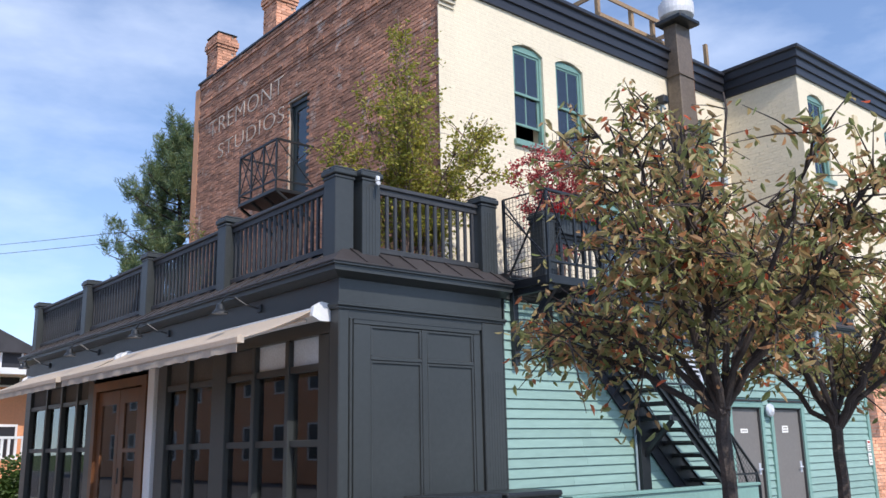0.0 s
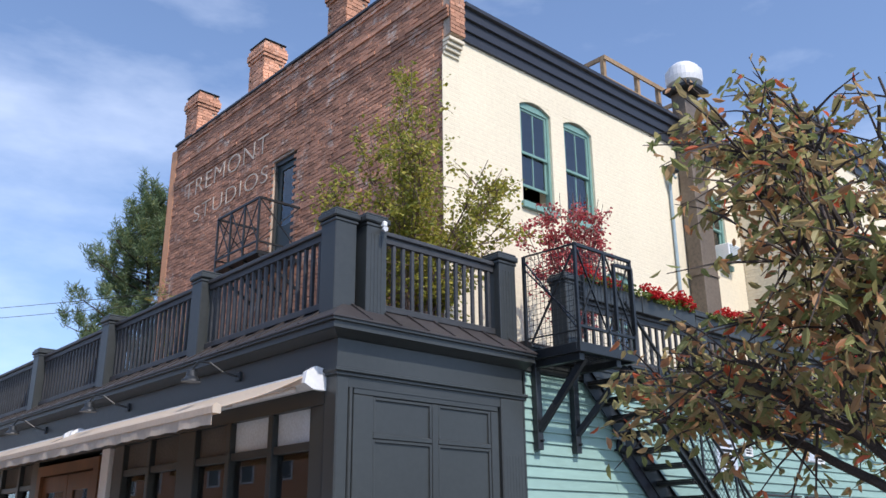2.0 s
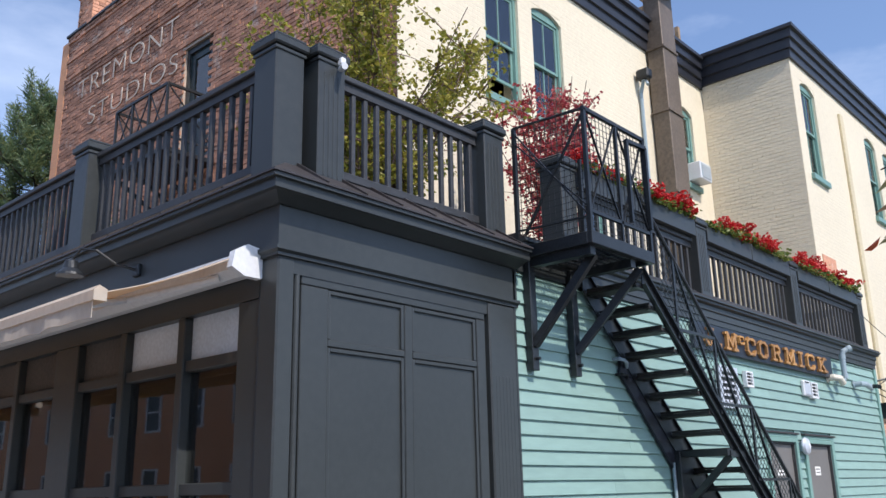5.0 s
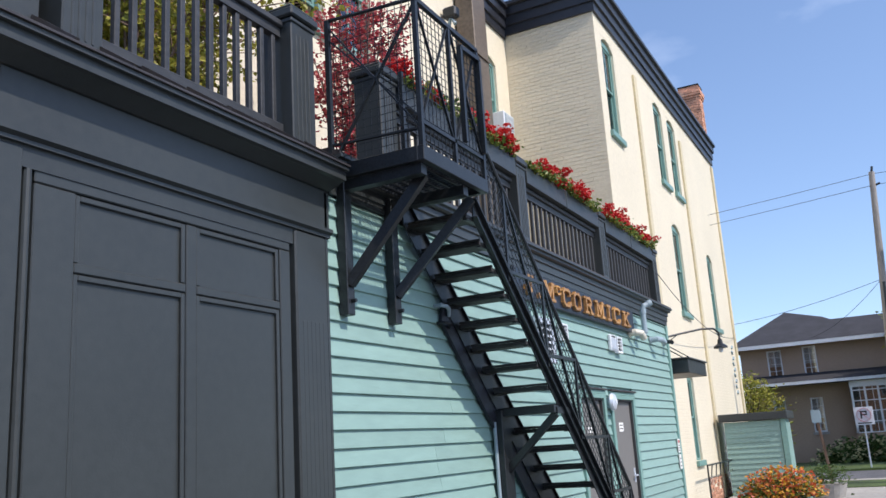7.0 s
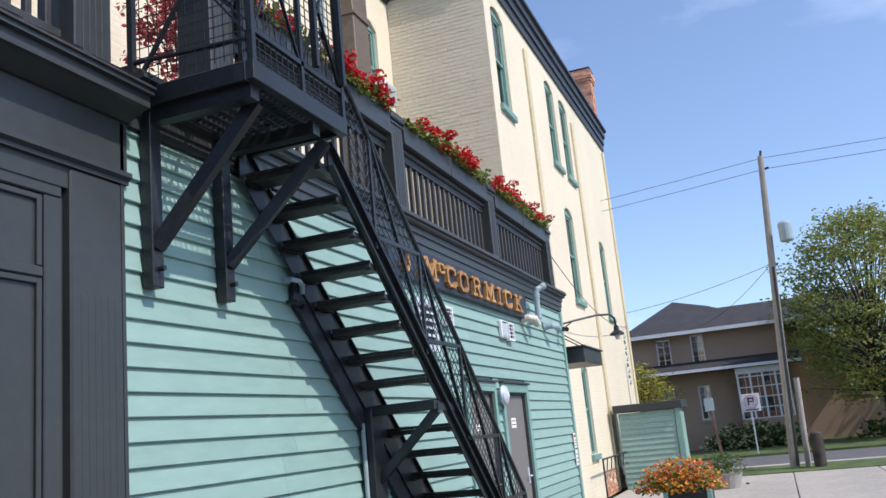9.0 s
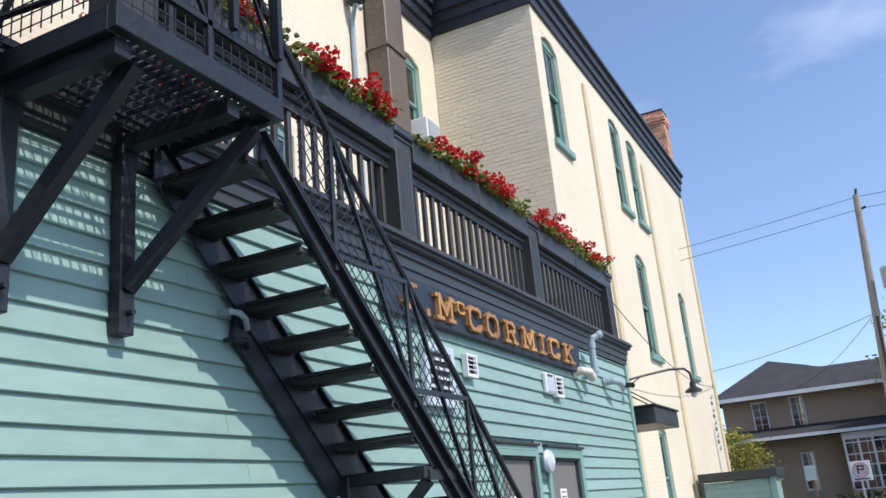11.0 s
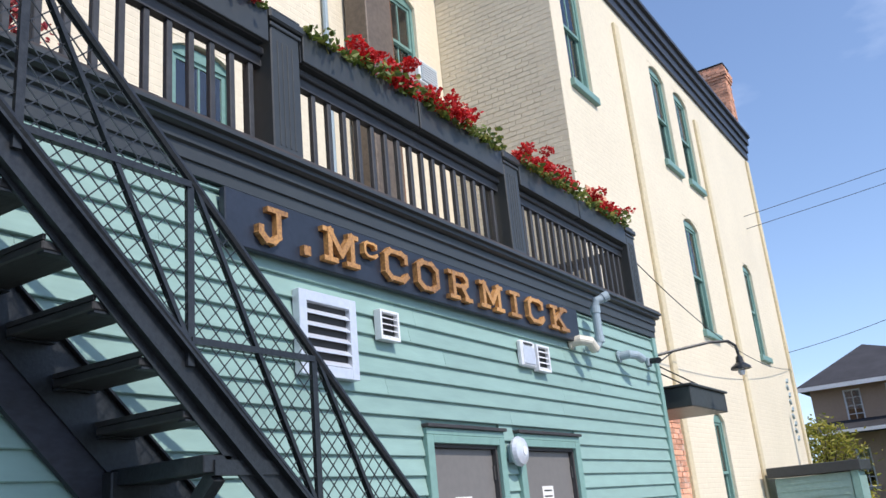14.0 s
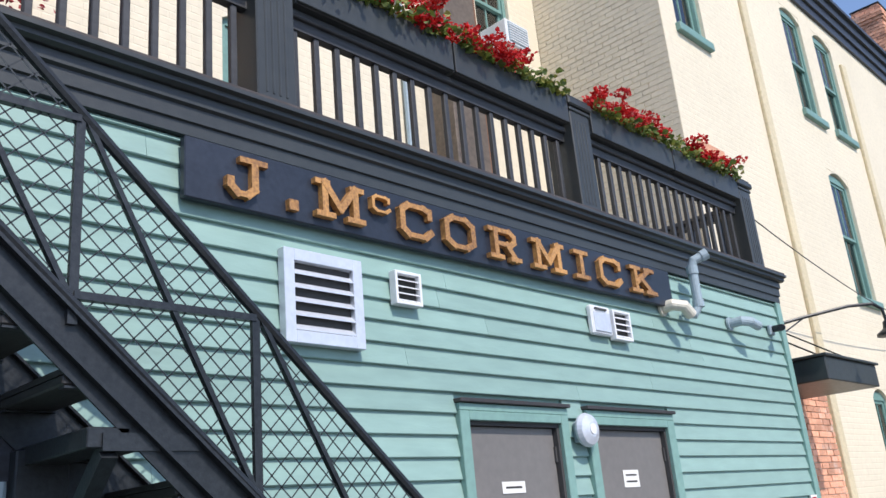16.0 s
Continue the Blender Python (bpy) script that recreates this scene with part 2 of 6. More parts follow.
PINE = leaf_mat("pine_needles", [(0.0, (0.12, 0.19, 0.11)), (0.7, (0.18, 0.26, 0.12)), (1.0, (0.27, 0.28, 0.10))], trans=0.35)
LOCUST = leaf_mat("locust_leaves", [(0.0, (0.14, 0.20, 0.055)), (0.6, (0.24, 0.29, 0.075)), (1.0, (0.42, 0.34, 0.085))], trans=0.45)
HEDGE = leaf_mat("shrub_leaves", [(0.0, (0.035, 0.075, 0.015)), (1.0, (0.09, 0.14, 0.03))])
PALEFL = leaf_mat("cream_blooms", [(0.0, (0.45, 0.46, 0.22)), (1.0, (0.62, 0.55, 0.32))])
GERL = leaf_mat("geranium_leaves", [(0.0, (0.070, 0.120, 0.022)), (0.7, (0.15, 0.20, 0.040)), (1.0, (0.30, 0.28, 0.06))])
GERF = leaf_mat("red_petals", [(0.0, (0.40, 0.010, 0.012)), (0.8, (0.62, 0.022, 0.022)), (1.0, (0.72, 0.06, 0.05))])
MUMF = leaf_mat("orange_yellow_petals", [(0.0, (0.62, 0.40, 0.03)), (0.45, (0.68, 0.30, 0.05)), (0.55, (0.65, 0.12, 0.04)), (1.0, (0.55, 0.16, 0.08))])
ASPH = mat("asphalt", (0.11, 0.11, 0.115), 0.9, var=0.15, scale=6, bump=0.4, bscale=150)
# Lighter than the road's asphalt so the lot bounces light upward.
LOT = mat("bounce_asphalt", (0.21, 0.205, 0.195), 0.9, var=0.18, scale=5, bump=0.4, bscale=150)
CONC = mat("pale_concrete", (0.36, 0.34, 0.31), 0.85, var=0.14, scale=2, bump=0.2, rnd=0.06)
GRASS = mat("lawn", (0.075, 0.115, 0.028), 0.9, var=0.35, scale=5, bump=0.8, bscale=60)
SHINGLE = mat("charcoal_shingles", (0.040, 0.040, 0.046), 0.85, var=0.2, scale=8, bump=0.5, bscale=30)
BUFF = painted_brick("buff_brick", (0.37, 0.26, 0.185), 0.5)
ORANGEB = painted_brick("orange_brick", (0.68, 0.32, 0.16), 0.5)
POLEW = mat("grey_utility_pole", (0.33, 0.305, 0.28), 0.85, var=0.2, scale=8, stretch=(1, 1, 0.1), bump=0.3)
DECKF = mat("grey_deck_boards", (0.10, 0.095, 0.09), 0.75, var=0.2, scale=5, bump=0.2)


# ---- builders ----
def thing(name, at, label, category, group="", kind=""):
    ob = new(name)
    ob.location = at
    ob.empty_display_size = 0.2
    return tagged(ob, label, category, group, kind)


def root_at(ob):
    p = Vector((0, 0, 0))
    while ob is not None:
        p += ob.location
        ob = ob.parent
    return p


def part(name, bm, material, parent=None, label=""):
    """Links a bmesh, given in the world's metres, as one mesh under its thing or part."""
    me = bpy.data.meshes.new(name)
    off = root_at(parent)
    for v in bm.verts:
        v.co -= off
    bm.normal_update()
    bm.to_mesh(me)
    bm.free()
    me.materials.append(material)
    ob = new(name, me)
    ob.parent = parent
    if label:
        ob["label"] = label
    return ob


def box(bm, x0, x1, y0, y1, z0, z1, bev=0.0):
    x0, x1 = sorted((x0, x1)); y0, y1 = sorted((y0, y1)); z0, z1 = sorted((z0, z1))
    r = bmesh.ops.create_cube(bm, size=1.0)
    for v in r["verts"]:
        v.co = Vector(((x0 + x1) / 2 + v.co.x * (x1 - x0), (y0 + y1) / 2 + v.co.y * (y1 - y0), (z0 + z1) / 2 + v.co.z * (z1 - z0)))
    if bev:
        es = {e for v in r["verts"] for e in v.link_edges}
        bmesh.ops.bevel(bm, geom=list(es), offset=bev, segments=1, affect="EDGES")
    return bm


def B(*a, **k):
    return box(bmesh.new(), *a, **k)


def boxes(*lst, bev=0.0):
    bm = bmesh.new()
    for a in lst:
        box(bm, *a, bev=bev)
    return bm


def bar(bm, p, q, w=0.04, h=None, seg=4):
    """A straight bar (seg 4: square) from p to q."""
    p, q, h = Vector(p), Vector(q), h or w
    d = q - p
    rot = d.to_track_quat("Z", "Y").to_matrix().to_4x4()
    m = Matrix.Translation((p + q) / 2) @ rot
    if seg == 4:
        r = bmesh.ops.create_cube(bm, size=1.0, matrix=m @ Matrix.Diagonal((w, h, d.length, 1)))
    else:
        r = bmesh.ops.create_cone(bm, cap_ends=True, segments=seg, radius1=w / 2, radius2=h / 2, depth=d.length, matrix=m)
    return bm


def bars(lst, w, h=None, seg=4):
    bm = bmesh.new()
    for p, q in lst:
        bar(bm, p, q, w, h, seg)
    return bm


def prism(pts, axis, a0, a1):
    """A profile of (u, v) pairs drawn out along an axis: 'x' takes (y, z), 'y' takes (x, z), 'z' takes (x, y)."""
    bm = bmesh.new()
    def at(u, v, a):
        return {"x": (a, u, v), "y": (u, a, v), "z": (u, v, a)}[axis]
    lo = [bm.verts.new(at(u, v, a0)) for u, v in pts]
    hi = [bm.verts.new(at(u, v, a1)) for u, v in pts]
    n = len(pts)
    bm.faces.new(lo)
    bm.faces.new(hi[::-1])
    for i in range(n):
        bm.faces.new((lo[i], hi[i], hi[(i + 1) % n], lo[(i + 1) % n]))
    bmesh.ops.recalc_face_normals(bm, faces=bm.faces)
    return bm


def tube(pts, r0, r1=None, seg=8):
    """A round pipe along points, tapering from r0 to r1."""
    bm = bmesh.new()
    tube_into(bm, pts, r0, r0 if r1 is None else r1, seg)
    return bm


def tube_into(bm, pts, r0, r1, seg=6):
    pts = [Vector(p) for p in pts]
    rings = []
    for i, p in enumerate(pts):
        d = (pts[min(i + 1, len(pts) - 1)] - pts[max(i - 1, 0)]).normalized()
        a = d.orthogonal().normalized() if i == 0 else (rings_a - d * rings_a.dot(d)).normalized()
        rings_a = a
        b = d.cross(a)
        r = r0 + (r1 - r0) * i / max(1, len(pts) - 1)
        rings.append([bm.verts.new(p + (a * math.cos(k * 2 * math.pi / seg) + b * math.sin(k * 2 * math.pi / seg)) * r) for k in range(seg)])
    for s, t in zip(rings, rings[1:]):
        for k in range(seg):
            bm.faces.new((s[k], s[(k + 1) % seg], t[(k + 1) % seg], t[k]))
    bm.faces.new(rings[0][::-1])
    bm.faces.new(rings[-1])


def lathe(profile, centre, seg=20):
    """(r, z) pairs turned about an upright axis."""
    bm = bmesh.new()
    rings = [[bm.verts.new((centre[0] + r * math.cos(k * 2 * math.pi / seg), centre[1] + r * math.sin(k * 2 * math.pi / seg), centre[2] + z)) for k in range(seg)] for r, z in profile]
    for s, t in zip(rings, rings[1:]):
        for k in range(seg):
            bm.faces.new((s[k], s[(k + 1) % seg], t[(k + 1) % seg], t[k]))
    bm.faces.new(rings[0][::-1])
    bm.faces.new(rings[-1])
    bmesh.ops.recalc_face_normals(bm, faces=bm.faces)
    return bm


def raw_mesh(name, verts, faces, material, parent=None, label=""):
    me = bpy.data.meshes.new(name)
    off = np.array(root_at(parent))
    me.from_pydata((np.asarray(verts, dtype=float) - off).tolist(), [], faces)
    me.materials.append(material)
    ob = new(name, me)
    ob.parent = parent
    if label:
        ob["label"] = label
    return ob


def leaves(name, spots, size, material, parent, rng, slim=0.45, droop=0.5, label=""):
    """Many small folded leaves at the given spots."""
    n = len(spots)
    p = np.asarray(spots)
    ang = rng.uniform(0, 2 * np.pi, n)
    d = np.stack([np.cos(ang), np.sin(ang), rng.normal(-droop, 0.45, n)], 1)
    d /= np.linalg.norm(d, axis=1)[:, None]
    r = rng.normal(size=(n, 3))
    s = np.cross(d, r)
    s /= np.linalg.norm(s, axis=1)[:, None]
    u = np.cross(s, d)
    L = (size * rng.uniform(0.6, 1.25, n))[:, None]
    w = L * slim * 0.5
    m1, m2 = p + d * L * 0.3, p + d * L * 0.68 - u * L * 0.05
    v = np.stack([p, m1 + s * w * 0.9 + u * w * 0.3, m2 + s * w * 0.8 + u * w * 0.3, p + d * L - u * L * 0.16, m2 - s * w * 0.8 + u * w * 0.3, m1 - s * w * 0.9 + u * w * 0.3], 1).reshape(-1, 3)
    f = []
    for i in range(n):
        k = 6 * i
        f += [(k, k + 1, k + 2, k + 3), (k, k + 3, k + 4, k + 5)]
    return tagged(raw_mesh(name, v, f, material, parent, label), kind="stuff")


def wall_boxes(axis, a0, a1, z0, z1, t0, t1, holes):
    """A wall along x or y with rectangular openings (a0, a1, z0, z1) that go through it."""
    bm = bmesh.new()
    cuts = sorted({a0, a1, *[h[0] for h in holes], *[h[1] for h in holes]})
    for u0, u1 in zip(cuts, cuts[1:]):
        here = sorted([h for h in holes if h[0] <= u0 + 1e-6 and h[1] >= u1 - 1e-6], key=lambda h: h[2])
        z = z0
        spans = []
        for h in here:
            spans.append((z, h[2]))
            z = h[3]
        spans.append((z, z1))
        for s0, s1 in spans:
            if s1 - s0 > 1e-4:
                if axis == "x":
                    box(bm, u0, u1, t0, t1, s0, s1)
                else:
                    box(bm, t0, t1, u0, u1, s0, s1)
    bmesh.ops.remove_doubles(bm, verts=bm.verts, dist=1e-4)
    return bm


def brick_field(axis, face, out, a0, a1, z0, z1, keep, rng, material, parent, singles=None, depth=0.03, bl=0.215, bh=0.075):
    """Coursed bricks on a wall's face; singles is a stretch (a0, a1, z0, z1) built brick by brick."""
    verts, faces, made = [], [], []
    shared = {}
    row = 0
    z = z0
    while z + bh <= z1 + 1e-6:
        a = a0 - (bl / 2 if row % 2 else 0)
        while a < a1:
            u0, u1 = max(a, a0) + 0.005, min(a + bl, a1) - 0.005
            a += bl
            if u1 - u0 < 0.03 or not keep((u0 + u1) / 2, z + bh / 2):
                continue
            proud = depth * rng.uniform(0.6, 1.0)
            f0, f1 = face, face + out * proud
            c0, c1 = z + 0.005, z + bh - 0.005
            j = rng.uniform(-0.002, 0.002, 4)
            q = [(u0, c0 + j[0]), (u1, c0 + j[1]), (u1, c1 + j[2]), (u0, c1 + j[3])]
            if singles and singles[0] < u0 and u1 < singles[1] and singles[2] < z < singles[3]:
                made.append((u0, u1, z, proud))
                continue
            k = len(verts)
            for f in (f0, f1):
                verts += [(u, f, w) if axis == "x" else (f, u, w) for u, w in q]
            faces += [(k + 4, k + 5, k + 6, k + 7)] + [(k + i, k + (i + 1) % 4, k + 4 + (i + 1) % 4, k + 4 + i) for i in range(4)]
        z += bh
        row += 1
    ob = raw_mesh("brickwork", verts, faces, material, parent)
    tagged(ob, kind="stuff")
    for u0, u1, z, proud in made:
        key = round(u1 - u0, 2)
        if key not in shared:
            L = u1 - u0
            bm = B(-L / 2, L / 2, -0.04, 0.04, -bh / 2 + 0.005, bh / 2 - 0.005, bev=0.004)
            me = bpy.data.meshes.new("brick")
            bm.to_mesh(me)
            bm.free()
            me.materials.append(material)
            shared[key] = me
        b = new("brick", shared[key])
        b.parent = parent
        c = Vector(((u0 + u1) / 2, face + out * (proud - 0.04), z + bh / 2)) if axis == "x" else Vector((face + out * (proud - 0.04), (u0 + u1) / 2, z + bh / 2))
        b.location = c - root_at(parent)
        if axis == "y":
            b.rotation_euler = (0, 0, math.pi / 2)


def arch_fill(u0, u1, ztop, rise, t0, t1):
    """Fills the corners over a segmental arch in a rectangular opening of a wall along x."""
    n = 10
    w = (u1 - u0) / 2
    R = (w * w + rise * rise) / (2 * rise)
    pts = [(u0, ztop), (u1, ztop)]
    for i in range(n + 1):
        x = w - 2 * w * i / n
        pts.append((u0 + w + x, ztop - rise + math.sqrt(max(0, R * R - x * x)) - (R - rise)))
    return prism(pts, "y", t0, t1)


def sash_window(name, x0, x1, z0, z1, y, label, rise=0.12, open_low=0.0, curtain=True, depth=0.05, big_sill=True):
    """A double-hung window in a wall along x whose face is at y."""
    w = thing(name, ((x0 + x1) / 2, y, z0), label, "window", kind="structure")
    yf = y + depth
    fw = 0.06
    zt = z1 - rise * 0.3
    fr = boxes((x0, x0 + fw, yf, yf + 0.1, z0, zt), (x1 - fw, x1, yf, yf + 0.1, z0, zt), (x0 + fw, x1 - fw, yf, yf + 0.1, zt - rise, zt), (x0 + fw, x1 - fw, yf, yf + 0.1, z0, z0 + 0.05))
    part("window_frame", fr, GREENT, w)
    if big_sill:
        part("window_sill", B(x0 - 0.05, x1 + 0.05, y - 0.07, yf + 0.02, z0 - 0.12, z0 - 0.002, bev=0.008), GREENT, w)
    zm = (z0 + zt) / 2
    xm = (x0 + x1) / 2
    for nm, s0, s1, yy in (("upper_sash", zm - 0.02, zt - rise, yf + 0.02), ("lower_sash", z0 + 0.05 + open_low, zm + 0.02 + open_low * 0.9, yf + 0.055)):
        a0, a1, sw = x0 + fw, x1 - fw, 0.045
        s = part(nm, boxes((a0, a0 + sw, yy, yy + 0.03, s0, s1), (a1 - sw, a1, yy, yy + 0.03, s0, s1), (a0 + sw, a1 - sw, yy, yy + 0.03, s0, s0 + sw), (a0 + sw, a1 - sw, yy, yy + 0.03, s1 - sw, s1), (xm - 0.01, xm + 0.01, yy + 0.004, yy + 0.026, s0 + sw, s1 - sw)), GREENT, w)
        for p0, p1 in ((a0 + sw, xm - 0.01), (xm + 0.01, a1 - sw)):
            g = part("pane", B(p0, p1, yy + 0.012, yy + 0.016, s0 + sw, s1 - sw), GLASS, s)
            g.visible_shadow = False
    if curtain:
        n = 24
        pts = [(x0 + fw + (x1 - x0 - 2 * fw) * i / n, yf + 0.14 + 0.025 * math.sin(i * 2.1)) for i in range(n + 1)]
        part("curtain", prism(pts + [(a, b + 0.01) for a, b in pts[::-1]], "z", zm if open_low else z0 + 0.1, zt), CURTAIN, w)
    return w


# ---- ground ----
def slab(name, x0, x1, y0, y1, z0, z1, material, label, cat, bev=0.0):
    return tagged(part(name, B(x0, x1, y0, y1, z0, z1, bev=bev), material), label, cat, kind="structure")


slab("ground", -900, 900, -900, 900, -0.4, -0.06, GRASS, "green grassy ground reaching to the horizon", "ground")
slab("parking_lot", -30, 26.4, -30, 8.1, -0.2, 0.0, LOT, "pale grey asphalt lot beside the restaurant, lightened to bounce light", "asphalt")
slab("road", 29.2, 35.8, -300, 300, -0.2, -0.03, ASPH, "grey asphalt side street with worn surface", "road")
slab("street_front", -14, 1.5, 8.1, 300, -0.2, -0.03, ASPH, "grey asphalt main street", "road")
slab("pavement", 1.5, 5.3, 8.1, 120, -0.2, 0.02, CONC, "pale concrete pavement before the shopfront", "pavement", 0.01)
apron = tagged(new("concrete_apron"), "pale concrete driveway apron in large joined slabs", "concrete", kind="structure")
apron_mesh = None
for i in range(4):
    for j in range(6):
        if apron_mesh is None:
            p = part("slab", B(0.01, 1.79, 0.01, 1.79, -0.05, 0.03, bev=0.01), CONC, apron)
            apron_mesh = p.data
        else:
            p = new("slab", apron_mesh)
            p.parent = apron
        p.location = (19.3 + 1.8 * i, -2.2 + 1.8 * j, 0)
slab("verge", 26.5, 29.0, -60, 60, -0.2, 0.05, GRASS, "narrow grass verge along the street", "grass")
slab("kerb", 29.0, 29.2, -60, 60, -0.2, 0.08, CONC, "pale concrete kerb", "kerb", 0.02)
slab("lawn", 35.8, 70, -60, 60, -0.2, 0.04, GRASS, "mown front lawn of the brick house", "grass")

# ---- shopfront building: shell ----
FR = 5.3
for nm, a, lab in (("deck", (5.32, 8.99, 8.14, 20.4, 3.40, 3.56), "grey boarded roof deck floor"), ("deck_east", (9.0, 17.95, 8.22, 10.65, 3.40, 3.56), "grey boarded roof deck floor")):
    slab("floor_" + nm, *a, DECKF, lab, "deck")
slab("floor_shop", 5.5, 17.9, 8.3, 10.6, -0.1, 0.05, ROOM, "shop floor coloured dark for the room's shade", "floor")
slab("floor_shop_front", 5.5, 8.9, 10.6, 20.3, -0.1, 0.05, ROOM, "shop floor coloured dark for the room's shade", "floor")
slab("wall_shop_inner", 8.8, 8.95, 8.3, 20.3, 0.06, 3.38, ROOM, "inner shop wall coloured dark for the room's shade", "wall")
slab("wall_shop_north", 5.4, 8.99, 20.3, 20.45, 0.0, 3.38, CHAR, "charcoal end wall of the shopfront", "wall")

# south panelled face of the shopfront
wsf = thing("wall_south_panel", (6.5, 8.1, 0), "charcoal painted wooden panelled end of the shopfront", "wall", kind="structure")
part("backing", B(5.44, 7.8, 8.14, 8.3, 0, 3.1), CHAR, wsf)
part("corner_post", B(5.3, 5.44, 8.1, 8.3, 0, 3.03, bev=0.012), CHAR, wsf)
part("bead", bars([((5.475, 8.125, 0), (5.475, 8.125, 2.93))], 0.045, seg=10), CHAR, wsf)
part("stile", B(5.51, 5.745, 8.112, 8.14, 0, 2.872, bev=0.006), CHAR, wsf)
part("top_rail", B(5.51, 7.44, 8.112, 8.14, 2.875, 3.03, bev=0.006), CHAR, wsf)
part("middle_stile", B(6.50, 6.58, 8.116, 8.14, 0, 2.872, bev=0.006), CHAR, wsf)
part("right_stile", B(7.335, 7.44, 8.112, 8.14, 0, 2.872, bev=0.006), CHAR, wsf)
for a, b in ((5.748, 6.497), (6.583, 7.332)):
    part("cross_rail", B(a, b, 8.116, 8.14, 2.475, 2.525, bev=0.006), CHAR, wsf)
    for z0, z1 in ((0.05, 2.472), (2.528, 2.870)):
        part("panel_bead", boxes((a, a + 0.03, 8.122, 8.14, z0, z1), (b - 0.03, b, 8.122, 8.14, z0, z1), (a + 0.03, b - 0.03, 8.122, 8.14, z1 - 0.03, z1), bev=0.004), CHAR, wsf)
pil = part("pilaster", B(7.47, 7.82, 8.085, 8.3, 0, 3.03, bev=0.012), CHAR, wsf)
for i in range(6):
    part("flute", B(7.53 + i * 0.045, 7.548 + i * 0.045, 8.0832, 8.09, 0.3, 2.42, bev=0.0015), CHAR, pil)

# entablature round the corner
def cornice_run(name, prof, label, far=20.5, end=7.87):
    """Sweeps a profile of (out, z) round the shopfront corner."""
    bm = bmesh.new()
    rows = []
    for p in ((far, 0), (0, 0), (end, 1)):
        ring = []
        for o, z in prof:
            if p[0] == far:
                ring.append(bm.verts.new((FR - o, far, z)))
            elif p[0] == 0:
                ring.append(bm.verts.new((FR - o, 8.1 - o, z)))
            else:
                ring.append(bm.verts.new((end, 8.1 - o, z)))
        rows.append(ring)
    n = len(prof)
    for r, s in zip(rows, rows[1:]):
        for i in range(n):
            bm.faces.new((r[i], r[(i + 1) % n], s[(i + 1) % n], s[i]))
    bm.faces.new(rows[0])
    bm.faces.new(rows[-1][::-1])
    bmesh.ops.recalc_face_normals(bm, faces=bm.faces)
    return tagged(part(name, bm, CHAR if name != "roof_skirt" else ROOFM), label, "trim", kind="structure")


cornice_run("trim_frieze", [(-0.1, 2.93), (-0.005, 2.93), (-0.005, 3.035), (0.02, 3.035), (0.02, 3.055), (0.045, 3.07), (0.045, 3.095), (0.01, 3.105), (0.01, 3.38), (-0.1, 3.38)], "charcoal painted frieze board with a bead moulding")
cornice_run("trim_cornice", [(-0.1, 3.382), (0.03, 3.382), (0.07, 3.40), (0.14, 3.43), (0.17, 3.435), (0.17, 3.50), (0.20, 3.50), (0.20, 3.525), (-0.1, 3.525)], "charcoal painted projecting cornice")
skirt = cornice_run("roof_skirt", [(0.215, 3.527), (0.215, 3.54), (-0.16, 3.775), (-0.16, 3.527)], "brown-black standing-seam metal roof skirt")
for i in range(7):
    x = 5.55 + i * 0.36
    part("seam", bars([((x, 7.91, 3.552), (x, 8.24, 3.772))], 0.022, 0.03), ROOFM, skirt)
for i in range(30):
    y = 8.5 + i * 0.4
    part("seam", bars([((5.11, y, 3.552), (5.44, y, 3.772))], 0.022, 0.03), ROOFM, skirt)

# west glazed front
wf = thing("wall_shopfront", (FR, 14, 0), "charcoal painted timber shopfront with tall glazed bays", "wall", kind="structure")
part("stall_riser", wall_boxes("y", 8.3, 20.4, 0, 0.45, FR, FR + 0.18, [(13.75, 16.05, 0, 0.45)]), CHAR, wf)
part("head", B(FR + 0.005, FR + 0.2, 8.3, 20.4, 2.78, 2.93), CHAR, wf)
for y, w in ((8.42, 0.24), (9.25, 0.09), (10.1, 0.09), (11.07, 0.42), (12.08, 0.09), (13.0, 0.32), (16.22, 0.30), (17.0, 0.10), (17.94, 0.10), (18.9, 0.10), (20.2, 0.36)):
    part("mullion", B(FR + 0.01, FR + 0.17, y - w / 2, y + w / 2, 0.45, 2.78, bev=0.008), CHAR, wf)
ys = [8.54, 9.205, 9.295, 10.055, 10.145, 10.86, 11.28, 12.035, 12.125, 12.84, 16.37, 16.95, 17.05, 17.89, 17.99, 18.85, 18.95, 20.02]
for a, b in zip(ys[::2], ys[1::2]):
    part("transom", B(FR + 0.03, FR + 0.15, a, b, 2.38, 2.46, bev=0.006), CHAR, wf)
    part("glazing_bar", B(FR + 0.04, FR + 0.14, a, b, 1.52, 1.60, bev=0.006), CHAR, wf)
    for z0, z1 in ((0.45, 1.52), (1.60, 2.38)):
        g = part("pane", B(FR + 0.085, FR + 0.093, a, b, z0, z1), GLASS, wf)
        g.visible_shadow = False
    # Bays without a pale blind take the dark room colour.
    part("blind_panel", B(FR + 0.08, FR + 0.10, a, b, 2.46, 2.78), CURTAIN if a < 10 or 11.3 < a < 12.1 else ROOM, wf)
part("white_post", B(FR, FR + 0.2, 13.30, 13.55, 0.05, 2.78, bev=0.01), WHITE, wf, "white painted post beside the entrance")
ent = thing("door_entrance", (FR + 0.05, 14.9, 0.05), "brown varnished oak entrance door with tall glass", "door", kind="structure")
